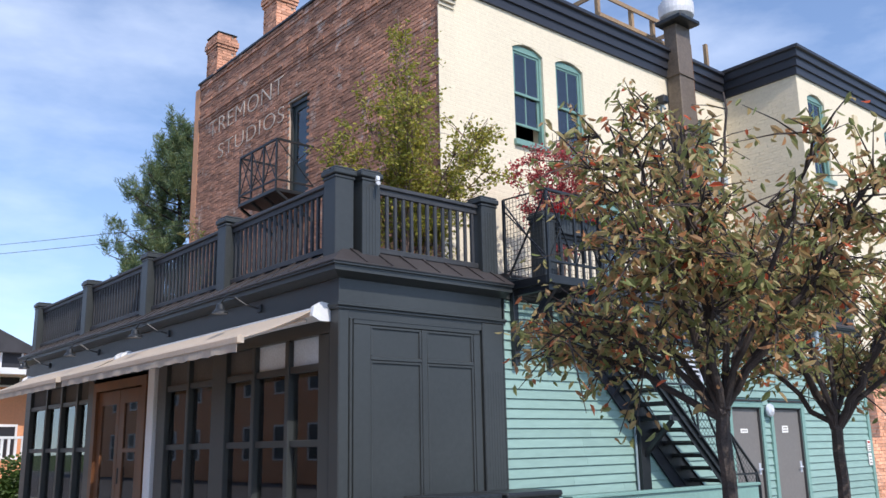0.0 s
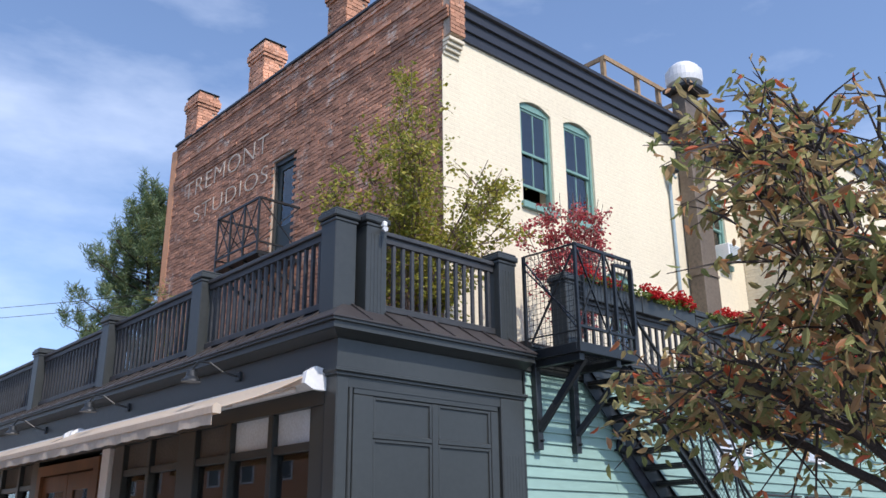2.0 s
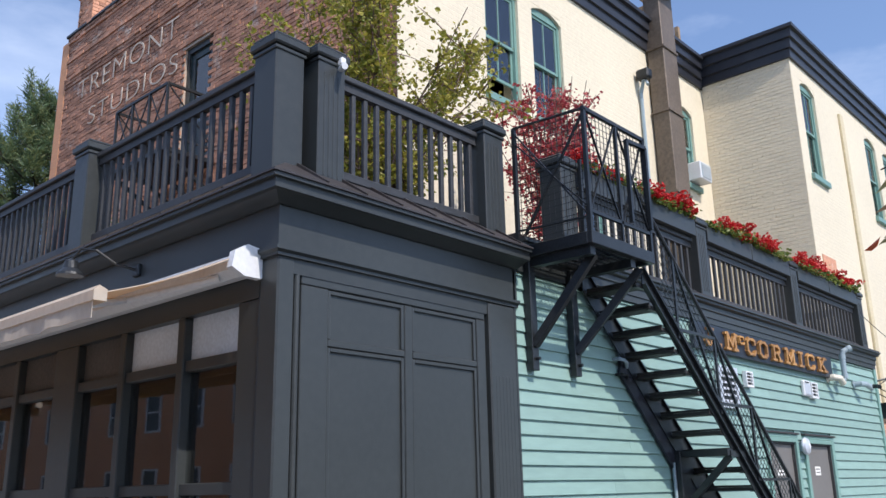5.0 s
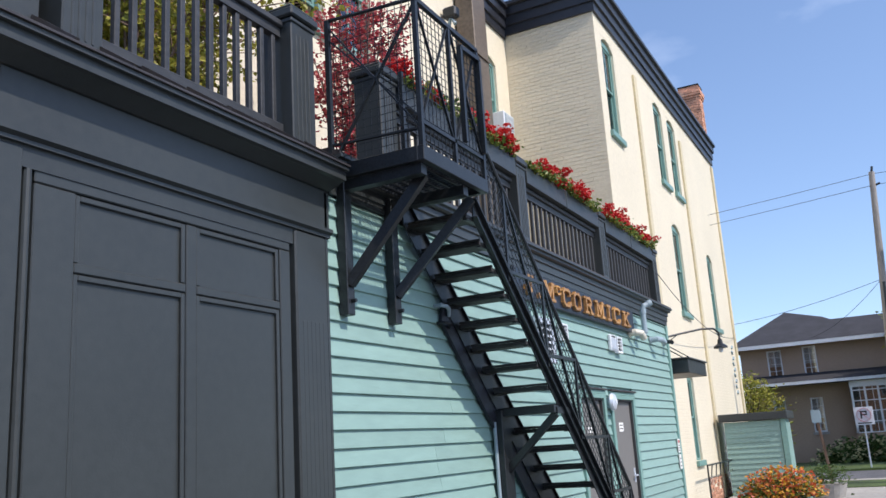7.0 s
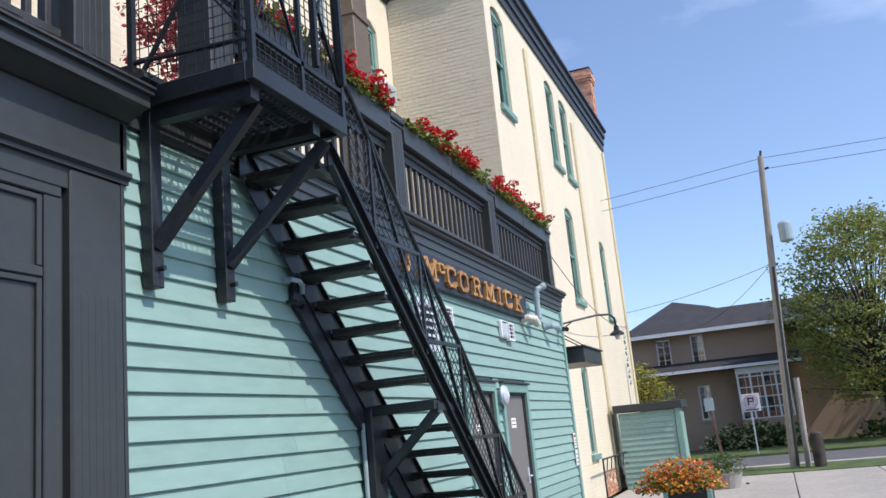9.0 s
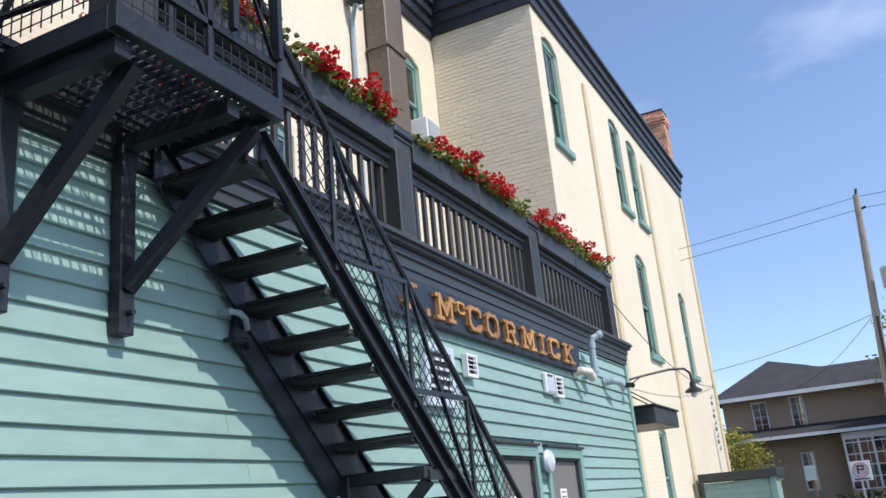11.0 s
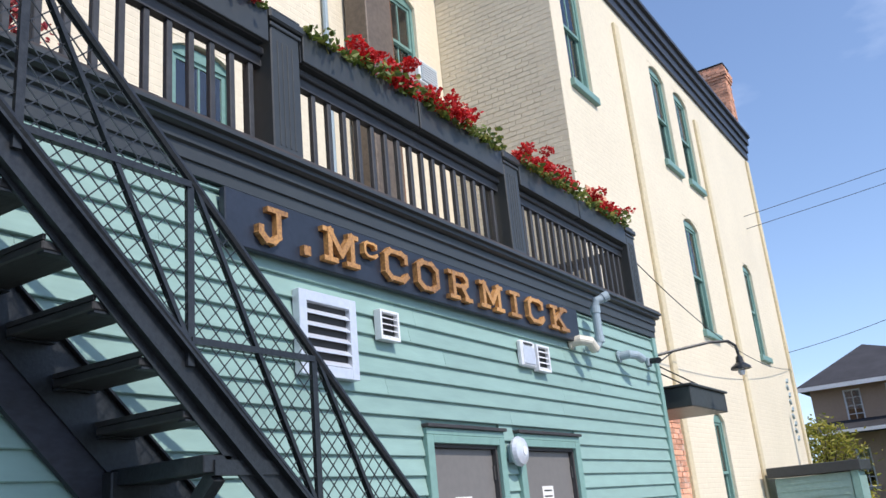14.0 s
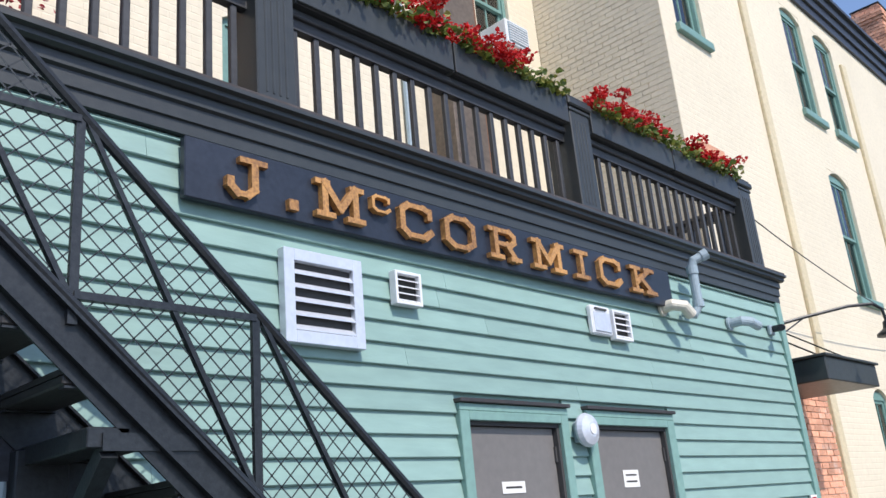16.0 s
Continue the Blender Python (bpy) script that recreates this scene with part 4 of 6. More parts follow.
part("landing_frame", boxes((XL, XR, YL, YL + 0.05, ZP - 0.02, ZP + 0.09), (XL, XR, YI, YI + 0.05, ZP - 0.02, ZP + 0.09), (XL, XL + 0.05, YL + 0.05, YI, ZP - 0.02, ZP + 0.09), (XR - 0.05, XR, YL + 0.05, YI, ZP - 0.02, ZP + 0.09), bev=0.004), IRON, st)
gr = bmesh.new()
for i in range(20):
    x = XL + 0.06 + i * (XR - XL - 0.12) / 19
    box(gr, x - 0.003, x + 0.003, YL + 0.05, YI, ZP + 0.035, ZP + 0.06)
for i in range(9):
    y = YL + 0.09 + i * 0.075
    box(gr, XL + 0.05, XR - 0.05, y - 0.004, y + 0.004, ZP + 0.025, ZP + 0.055)
part("grating", gr, IRON, st)
for x, reach in ((8.02, 0.12), (8.68, 0.24)):
    br = part("wall_bracket", boxes((x - 0.045, x + 0.045, 8.02, 8.095, 2.50, 3.50), bev=0.005), IRON, st)
    part("strut", bars([((x, 8.03, 2.72), (x + reach, 7.45, 3.45))], 0.07, 0.07), IRON, br)
    part("bearer", B(x - 0.04, x + 0.04, 7.38, 8.04, 3.41, 3.485), IRON, br)
    part("bolt", bars([((x, 8.025, 2.60), (x, 7.98, 2.60))], 0.03, seg=6), IRON, br)


def mesh_wires(poly, du, w=0.0045, diag=True):
    """Wires across an upright panel at y, cut to a convex outline of (x, z)."""
    out = []
    dirs = ((1, 1), (1, -1)) if diag else ((1, 0), (0, 1))
    for dx, dz in dirs:
        L = math.hypot(dx, dz)
        dx, dz = dx / L, dz / L
        nx, nz = -dz, dx
        ds = [p[0] * nx + p[1] * nz for p in poly]
        s = min(ds) + du / 2
        while s < max(ds):
            hits = []
            for (x0, z0), (x1, z1) in zip(poly, poly[1:] + poly[:1]):
                a, b = x0 * nx + z0 * nz - s, x1 * nx + z1 * nz - s
                if a * b < 0:
                    t = a / (a - b)
                    hits.append((x0 + (x1 - x0) * t, z0 + (z1 - z0) * t))
            if len(hits) == 2:
                out.append(hits)
            s += du
    return out


def panel_mesh(poly, y, du, parent, diag=True, along="x"):
    vs, fs = [], []
    for (a0, b0), (a1, b1) in mesh_wires(poly, du, diag=diag):
        L = math.hypot(a1 - a0, b1 - b0)
        if L < 0.01:
            continue
        ox, oz = -(b1 - b0) / L * 0.0028, (a1 - a0) / L * 0.0028
        k = len(vs)
        for s, t in ((1, -1), (-1, -1), (0, 1.2)):
            for a, b in ((a0, b0), (a1, b1)):
                v = (a + ox * s, y + t * 0.0028, b + oz * s)
                vs.append(v if along == "x" else (v[1], v[0], v[2]))
        fs += [(k, k + 1, k + 3, k + 2), (k + 2, k + 3, k + 5, k + 4), (k + 4, k + 5, k + 1, k)]
    return raw_mesh("wire_mesh", vs, fs, IRON, parent)


# landing rails
ZT = 4.72
for x, y in ((XL + 0.02, YL + 0.02), (XR - 0.02, YL + 0.02), (XL - 0.05, 8.06), (XR - 0.02, 8.06)):
    part("corner_upright", bars([((x, y, ZP), (x, y, ZT))], 0.035), IRON, st)
part("middle_upright", bars([((8.48, YL + 0.02, ZP), (8.48, YL + 0.02, ZT))], 0.03), IRON, st)
wside = part("side_panel", bars([((XL + 0.02, YL + 0.02, ZT), (XL - 0.05, 8.06, ZT)), ((XL + 0.02, YL + 0.02, ZP + 0.22), (XL - 0.05, 8.06, ZP + 0.22)), ((XL + 0.02, YL + 0.02, ZT - 0.03), (XL - 0.05, 8.06, ZP + 0.05)), ((XL + 0.02, YL + 0.02, ZP + 0.22), (XL - 0.05, 8.06, ZT - 0.05)), ((XL + 0.02, YL + 0.02, ZP + 0.3), (XL - 0.05, 8.06, ZT - 0.15))], 0.03, 0.012), IRON, st)
part("top_rail", bars([((XL, YL + 0.02, ZT), (XR, YL + 0.02, ZT))], 0.035), IRON, st)
part("low_rail", bars([((XL, YL + 0.02, ZP + 0.27), (XR, YL + 0.02, ZP + 0.27))], 0.03), IRON, st)
part("panel_brace", bars([((XL + 0.03, YL + 0.02, ZP + 0.27), (8.47, YL + 0.02, ZT)), ((XL + 0.03, YL + 0.02, ZT), (8.47, YL + 0.02, ZP + 0.27)), ((8.5, YL + 0.02, ZP + 0.27), (XR - 0.03, YL + 0.02, ZT)), ((8.5, YL + 0.02, ZT), (XR - 0.03, YL + 0.02, ZP + 0.27))], 0.02, 0.01), IRON, st)
panel_mesh([(XL + 0.03, ZP + 0.1), (XR - 0.03, ZP + 0.1), (XR - 0.03, ZT), (XL + 0.03, ZT)], YL + 0.025, 0.06, st, diag=False)
panel_mesh([(YL + 0.03, ZP + 0.1), (8.06, ZP + 0.1), (8.06, ZT), (YL + 0.03, ZT)], XL - 0.02, 0.06, st, diag=False, along="y")
gate = part("gate", bars([((8.62, YL - 0.01, ZP + 0.3), (8.62, YL - 0.01, ZT - 0.12)), ((8.62, YL - 0.01, ZT - 0.12), (8.96, YL - 0.01, ZT - 0.1)), ((8.96, YL - 0.01, ZT - 0.1), (8.96, YL - 0.01, ZP + 0.3))], 0.035), IRON, st)

# flights
SL = 0.892
def zs_at(x):
    return 3.367 - SL * (x - 9.13)


x0, x1 = 9.0, 12.72
outer = part("outer_stringer", prism([(x0, zs_at(x0)), (x1, zs_at(x1)), (x1, 0.0), (12.55, 0.0), (x0, zs_at(x0) - 0.165)], "y", YO, YO + 0.010), IRON, st)
part("top_flange", bars([((x0, YO - 0.012, zs_at(x0) - 0.005), (x1, YO - 0.012, zs_at(x1) - 0.005))], 0.05, 0.012), IRON, outer)
part("bottom_flange", bars([((x0, YO - 0.012, zs_at(x0) - 0.158), (12.5, YO - 0.012, zs_at(12.5) - 0.158))], 0.05, 0.012), IRON, outer)
inner = part("inner_stringer", prism([(8.86, zs_at(8.86) - 0.01), (x1, zs_at(x1) - 0.01), (x1, 0.0), (12.42, 0.0), (8.86, zs_at(8.86) - 0.27)], "y", YI - 0.04, YI - 0.028), IRON, st)
part("top_flange", bars([((8.86, YI - 0.05, zs_at(8.86) - 0.012), (x1, YI - 0.05, zs_at(x1) - 0.012))], 0.035, 0.010), IRON, inner)
part("wall_plank", prism([(9.50, zs_at(9.50) - 0.26), (12.45, zs_at(12.45) - 0.26), (12.45, 0.0), (12.12, 0.0), (9.46, zs_at(9.46) - 0.47)], "y", YI - 0.026, YI + 0.005), PLANKM, st, "worn blue-black painted plank under the inner stringer")
part("rail_end", tube([(9.56, 8.04, 2.66), (9.50, 8.0, 2.70), (9.44, 7.99, 2.72), (9.40, 8.02, 2.73), (9.40, 8.09, 2.73)], 0.018, seg=8), PIPE, st, "bent grey pipe end at the wall")
part("rail_end", tube([(9.58, 8.05, 2.56), (9.50, 8.0, 2.58), (9.44, 8.02, 2.585), (9.43, 8.09, 2.585)], 0.014, seg=8), IRON, st)
for i in range(-1, 17):
    x = 9.218 + i * 0.208
    z = 3.150 - i * 0.1845
    tr = part("tread", boxes((x - 0.100, x + 0.100, YO + 0.014, YI - 0.046, z - 0.036, z), bev=0.006), TREADM, st)
    part("back_lip", B(x - 0.100, x - 0.088, YO + 0.014, YI - 0.046, z + 0.001, z + 0.022), TREADM, tr)
    for ya, yb in ((YO + 0.012, YO + 0.052), (YI - 0.085, YI - 0.046)):
        part("angle_bracket", B(x - 0.095, x + 0.095, ya, yb, z - 0.046, z - 0.038), IRON, tr)
part("support_post", B(10.42, 10.62, 7.99, 8.09, 0, 1.86, bev=0.006), IRON, st)
part("support_bearer", B(10.45, 10.60, YO, 8.09, 1.80, 1.87, bev=0.004), IRON, st)
part("landing_plate", B(10.50, 10.86, YO - 0.01, YO + 0.03, 1.79, 1.85), IRON, st)
part("support_strut", bars([((10.53, 8.02, 1.30), (10.53, 7.50, 1.79))], 0.06), IRON, st)
part("wall_pipe", bars([((10.40, 8.06, 0), (10.40, 8.06, 1.75))], 0.035, seg=10), PIPE, st)


def zr(x):
    return 3.003 - 0.905 * (x - 10.373)


def zk(x):
    return 2.915 - 0.905 * (x - 9.679)


yr = YO - 0.01
RX = [9.20, 9.61, 10.375, 11.107, 11.93, 12.55]
rail_pts = [(9.0, yr, 4.25)] + [(x, yr, zr(x)) for x in RX[1:]] + [(12.62, yr, zr(12.62) - 0.1), (12.62, yr, 0.35)]
part("handrail", tube(rail_pts, 0.022, seg=8), IRON, st)
for x in RX[1:]:
    part("rail_upright", bars([((x, yr, zs_at(x) - 0.05), (x, yr, zr(x)))], 0.034, 0.02), IRON, st)
for a, b in zip(RX[1:], RX[2:]):
    part("cross_bar", bars([((a, yr, zr(b) - 0.03), (b, yr, zr(b) - 0.03))], 0.032, 0.028), IRON, st)
    part("brace", bars([((a + 0.01, yr, zr(a)), (b - 0.01, yr, zk(b) + 0.01))], 0.026, 0.02), IRON, st)
part("knee_rail", tube([(9.25, yr, zk(9.25)), (12.6, yr, zk(12.6))], 0.020, seg=8), IRON, st)
panel_mesh([(9.30, zk(9.30)), (12.55, zk(12.55)), (12.55, zr(12.55)), (9.63, zr(9.63)), (9.30, 3.97)], yr, 0.062, st)

# low wall and bins at the stair's foot
lw = tagged(part("ramp_wall", boxes((7.9, 11.95, 7.1, 7.2, 0, 0.86), (7.88, 11.97, 7.07, 7.23, 0.86, 0.9), bev=0.006), TEALT), "low teal painted ramp wall with a flat cap", "wall", kind="structure")
for k, x in enumerate((5.8, 6.75)):
    b = thing("waste_bin", (x + 0.42, 7.3, 0), "black plastic wheeled bin with a closed lid", "bin", "bins by the wall")
    part("body", prism([(7.08, 0.06), (7.02, 0.92), (7.58, 0.92), (7.5, 0.06)], "x", x + 0.03, x + 0.85), IRON, b)
    part("lid", B(x, x + 0.88, 6.98, 7.62, 0.922, 0.99, bev=0.02), IRON, b)
    for yy in (7.15, 7.45):
        part("wheel", bars([((x + 0.1, yy, 0.06), (x + 0.16, yy, 0.06))], 0.12, seg=14), IRON, b)


# ---- brick and cream buildings ----
rngb = np.random.default_rng(7)
wb = thing("wall_brick_west", (9.0, 15.5, 3.6), "old red brick side wall with faded painted lettering", "wall", kind="structure")
bdoor = (15.0, 15.85, 6.62, 8.95)
part("core", wall_boxes("y", 10.66, 20.5, 3.57, 10.95, 9.03, 9.35, [bdoor]), MORTAR, wb)
part("pier_end", B(9.03, 9.34, 10.48, 10.658, 9.45, 10.93), MORTAR, wb)
part("coping", B(8.94, 9.40, 10.5, 20.55, 10.955, 11.02, bev=0.01), NAVY, wb)
brick_field("y", 9.03, -1, 10.66, 20.5, 3.6, 10.95, lambda u, z: not (bdoor[0] - 0.02 < u < bdoor[1] + 0.02 and bdoor[2] < z < bdoor[3] + 0.02), rngb, BRICK, wb, singles=(10.7, 13.05, 7.3, 9.2))
# corbelled courses under the coping, and the pier over the cream wall
for z, o in ((9.75, 0.02), (9.825, 0.035), (9.9, 0.05), (10.35, 0.025), (10.8, 0.03), (10.875, 0.05)):
    brick_field("y", 9.012, -1, 10.5, 20.5, z, z + 0.075, lambda u, w: True, rngb, BRICK, wb, depth=0.012 + o)
brick_field("x", 10.48, -1, 9.0, 9.34, 9.45, 10.93, lambda u, z: True, rngb, BRICK, wb)
for i in range(4):
    part("corbel_step", B(9.0, 9.34, 10.66 - 0.045 * (4 - i), 10.66, 9.40 - 0.075 * (i + 1), 9.40 - 0.075 * i - 0.012, bev=0.006), CREAM_S, wb)


def chimney(x0, x1, y0, y1, z0, z1, label):
    c = thing("chimney", ((x0 + x1) / 2, (y0 + y1) / 2, z0), label, "chimney", "brick chimneys")
    part("core", B(x0 + 0.02, x1 - 0.02, y0 + 0.02, y1 - 0.02, z0, z1 - 0.02), MORTAR, c)
    n = int((z1 - z0) / 0.08)
    vs, fs = [], []
    for r in range(n):
        o = 0.0 if r < n - 5 else (0.03, 0.055, 0.055, 0.03, 0.0)[r - (n - 5)]
        for s in range(4):
            horiz = s % 2 == 0
            L = (x1 - x0 if horiz else y1 - y0) + 2 * o
            k = max(2, round(L / 0.21))
            for i in range(k):
                u0, u1 = i / k * L + 0.005, (i + 1) / k * L - 0.005
                if r % 2:
                    u0, u1 = max(0.0, u0 - L / k / 2), u1 - L / k / 2
                j = rngb.uniform(0, 0.012)
                if horiz:
                    ya, yb = (y0 - o - j, y0 + 0.05) if s == 0 else (y1 - 0.05, y1 + o + j)
                    b = (x0 - o + u0, x0 - o + u1, ya, yb)
                else:
                    xa, xb = (x0 - o - j, x0 + 0.05) if s == 1 else (x1 - 0.05, x1 + o + j)
                    b = (xa, xb, y0 - o + u0, y0 - o + u1)
                m = len(vs)
                za, zb = z0 + r * 0.08 + 0.004, z0 + r * 0.08 + 0.074
                vs += [(b[p], b[2 + q], w) for w in (za, zb) for p, q in ((0, 0), (1, 0), (1, 1), (0, 1))]
                fs += [(m, m + 3, m + 2, m + 1), (m + 4, m + 5, m + 6, m + 7)] + [(m + t, m + (t + 1) % 4, m + 4 + (t + 1) % 4, m + 4 + t) for t in range(4)]
    tagged(raw_mesh("brickwork", vs, fs, BRICK, c), kind="stuff")
    part("cap", B(x0 - 0.03, x1 + 0.03, y0 - 0.03, y1 + 0.03, z0 + n * 0.08, z0 + n * 0.08 + 0.04, bev=0.015), IRON, c)


for y in (19.75, 16.7, 13.65):
    chimney(8.95, 9.45, y - 0.31, y + 0.31, 10.96, 12.15, "weathered red brick chimney stack on the parapet")
chimney(29.05, 29.6, 8.75, 9.35, 10.2, 12.1, "weathered red brick chimney stack at the roof's far end")


def wall_text(words, y_start, y_end, z, size):
    """Lettering painted on the brick wall, read from the street."""
    cu = bpy.data.curves.new("lettering", "FONT")
    cu.body, cu.size, cu.extrude = words, size, 0.004
    cu.space_character = 1.08
    cu.offset = -0.012
    ob = new("lettering", cu)
    bpy.context.view_layer.update()
    w = ob.dimensions.x
    me = bpy.data.meshes.new_from_object(ob.evaluated_get(bpy.context.evaluated_depsgraph_get()))
    bpy.data.objects.remove(ob)
    me.materials.append(LETTERW)
    t = new("lettering", me)
    t.parent = wb
    t.matrix_basis = Matrix.Translation(-wb.location) @ Matrix.Translation((8.988, y_start, z)) @ pose(0, 0, 0, 90, 0, -90) @ Matrix.Diagonal(((y_start - y_end) / w, 1, 1, 1))
    t["label"] = "faded cream painted lettering on brick"


wall_text("TREMONT", 19.85, 16.1, 9.28, 0.62)
wall_text("STUDIOS", 19.3, 16.05, 8.58, 0.56)

bd = thing("door_balcony", (9.1, 15.4, 6.62), "tall dark green balcony door with a glass light", "door", kind="structure")
part("door_frame", boxes((9.08, 9.2, 15.0, 15.07, 6.62, 8.95), (9.08, 9.2, 15.78, 15.85, 6.62, 8.95), (9.08, 9.2, 15.07, 15.78, 8.85, 8.95)), CHAR, bd)
part("door_leaf", boxes((9.12, 9.17, 15.07, 15.20, 6.64, 8.85), (9.12, 9.17, 15.65, 15.78, 6.64, 8.85), (9.12, 9.17, 15.20, 15.65, 6.64, 7.5), (9.12, 9.17, 15.20, 15.65, 8.72, 8.85)), mat("dark_green_paint", (0.02, 0.035, 0.035), 0.4), bd)
part("pane", B(9.14, 9.146, 15.2, 15.65, 7.5, 8.72), GLASS, bd)
bal = thing("iron_balcony", (8.55, 15.3, 6.5), "small rusty black iron balcony with crossed braces on brick", "balcony")
part("floor", B(8.1, 8.98, 14.7, 16.3, 6.5, 6.58, bev=0.01), IRON, bal)
part("top_rail", bars([((8.12, 14.72, 7.6), (8.12, 16.28, 7.6)), ((8.12, 14.72, 7.6), (8.98, 14.72, 7.6)), ((8.12, 16.28, 7.6), (8.98, 16.28, 7.6))], 0.04), IRON, bal)
part("low_rail", bars([((8.12, 14.72, 6.75), (8.12, 16.28, 6.75)), ((8.12, 14.72, 6.75), (8.98, 14.72, 6.75)), ((8.12, 16.28, 6.75), (8.98, 16.28, 6.75))], 0.03), IRON, bal)
for y in (14.72, 15.24, 15.76, 16.28):
    part("upright", bars([((8.12, y, 6.55), (8.12, y, 7.6))], 0.035), IRON, bal)
    part("bracket", bars([((8.15, y, 6.5), (8.98, y, 6.0))], 0.05), IRON, bal)
for a, b in ((14.72, 15.24), (15.24, 15.76), (15.76, 16.28)):
    part("cross_brace", bars([((8.12, a, 6.75), (8.12, b, 7.6)), ((8.12, b, 6.75), (8.12, a, 7.6))], 0.018), IRON, bal)
for y in (14.72, 16.28):
    part("cross_brace", bars([((8.12, y, 6.75), (8.98, y, 7.6)), ((8.98, y, 6.75), (8.12, y, 7.6))], 0.018), IRON, bal)

# cream south wall with arched windows
WC = [(10.82, 11.64, 7.0, 8.98), (12.0, 12.82, 7.0, 8.98), (16.75, 17.45, 7.2, 8.85), (13.0, 13.8, 4.3, 6.25), (15.9, 16.65, 4.3, 6.1)]
part("corner_paint", B(8.985, 9.358, 10.648, 10.659, 3.57, 9.10), CREAM, wb)
wc = thing("wall_cream_south", (13, 10.66, 3.5), "cream painted brick wall with arched windows", "wall", kind="structure")
part("masonry", wall_boxes("x", 9.36, 18.05, 3.57, 10.2, 10.66, 11.0, WC), CREAM, wc)
for a, b, z0, z1 in WC:
    part("arch", arch_fill(a, b, z1, 0.12, 10.664, 10.99), CREAM, wc)
sash_window("window_1", *WC[0], 10.66, "green double-hung window with its lower sash raised", open_low=0.3)
sash_window("window_2", *WC[1], 10.66, "green double-hung window with pale curtains")
sash_window("window_3", *WC[2], 10.66, "green double-hung window above an air conditioner")
sash_window("window_4", *WC[3], 10.66, "green double-hung window behind the deck rail")
sash_window("window_5", *WC[4], 10.66, "green double-hung window behind the deck rail")
ac = thing("air_conditioner", (17.15, 10.5, 7.22), "white boxy window air conditioner on the sill", "air conditioner")
part("body", B(16.95, 17.42, 10.36, 10.80, 7.22, 7.58, bev=0.015), WHITE, ac)
part("grille", B(16.99, 17.38, 10.35, 10.362, 7.26, 7.54), PIPE, ac)
for i in range(7):
    part("fin", B(17.0, 17.37, 10.342, 10.352, 7.275 + i * 0.037, 7.287 + i * 0.037), WHITE, ac)

# annex
AX = 18.05
WA = [(18.45, 19.25, 7.28, 9.3), (22.42, 23.25, 7.30, 9.3), (23.80, 24.65, 7.32, 9.3), (22.85, 23.72, 4.26, 6.38), (26.85, 27.6, 4.25, 6.3), (22.45, 23.1, 0.95, 2.85)]
wa = thing("wall_annex_south", (24, 8.8, 0), "cream painted brick facade with green arched windows and tan strips", "wall", kind="structure")
part("masonry", wall_boxes("x", AX, 29.9, 0, 10.3, 8.8, 9.1, WA), CREAM, wa)
for a, b, z0, z1 in WA:
    part("arch", arch_fill(a, b, z1, 0.14, 8.804, 9.09), CREAM, wa)
for x, z1 in ((20.75, 9.25), (25.05, 9.0), (29.65, 9.5)):
    part("strip", B(x - 0.09, x + 0.11, 8.745, 8.8, 0, z1, bev=0.01), TAN, wa)
part("bare_brick", B(18.35, 19.05, 8.784, 8.8, 5.25, 5.65), BRICK, wa, "patch of bare pinkish brick where paint has peeled")
brick_field("x", 8.8, -1, 18.06, 20.62, 0.1, 2.8, lambda u, z: True, rngb, BRICK, wa)
brick_field("x", 8.8, -1, 23.5, 26.0, 0.0, 0.55, lambda u, z: z < 0.25 or rngb.random() < 0.5, rngb, BRICK, wa)
brick_field("y", 29.9, 1, 8.8, 10.8, 0, 10.2, lambda u, z: True, rngb, BRICK, wa)
anch = part("wall_anchor", bars([((28.9, 8.78, 2.55 + 0.16 * i), (28.9 + 0.09 * (-1) ** i, 8.78, 2.63 + 0.16 * i)) for i in range(9)], 0.05), PIPE, wa)
for k, w in enumerate(WA):
    sash_window("window_%d" % (6 + k), *w, 8.8, "narrow green double-hung window in a cream arched opening", curtain=k != 5)
ww = thing("wall_annex_west", (AX, 9.7, 3.5), "cream painted brick wall in shade, courses showing through", "wall", kind="structure")
part("core", B(AX + 0.004, AX + 0.3, 9.1, 10.66, 0, 10.2), CREAM_S, ww)
brick_field("y", AX + 0.004, -1, 8.80, 10.65, 3.6, 9.6, lambda u, z: True, rngb, CREAM_S, ww, depth=0.010)
slab("roof_main", 9.35, 29.9, 10.9, 21, 9.4, 9.5, SHINGLE, "flat dark roof", "roof")
slab("roof_annex", 18.1, 29.9, 9.1, 10.9, 9.4, 9.5, SHINGLE, "flat dark roof", "roof")
slab("wall_back_north", 9.0, 29.9, 20.5, 20.8, 0, 10.9, ORANGEB, "brick rear wall", "wall")
slab("wall_back_east", 29.6, 29.88, 9.1, 20.5, 0, 10.2, ORANGEB, "brick end wall", "wall")


def band(name, prof, pts, material, label):
    """A cornice profile (out, z) carried along wall corners given as (x, y, out_x, out_y)."""
    bm = bmesh.new()
    rows = [[bm.verts.new((x + o * ox, y + o * oy, z)) for o, z in prof] for x, y, ox, oy in pts]
    n = len(prof)
    for r, s in zip(rows, rows[1:]):
        for i in range(n):
            bm.faces.new((r[i], r[(i + 1) % n], s[(i + 1) % n], s[i]))
    bm.faces.new(rows[0])
    bm.faces.new(rows[-1][::-1])
    bmesh.ops.recalc_face_normals(bm, faces=bm.faces)
    return tagged(part(name, bm, material), label, "trim", kind="structure")


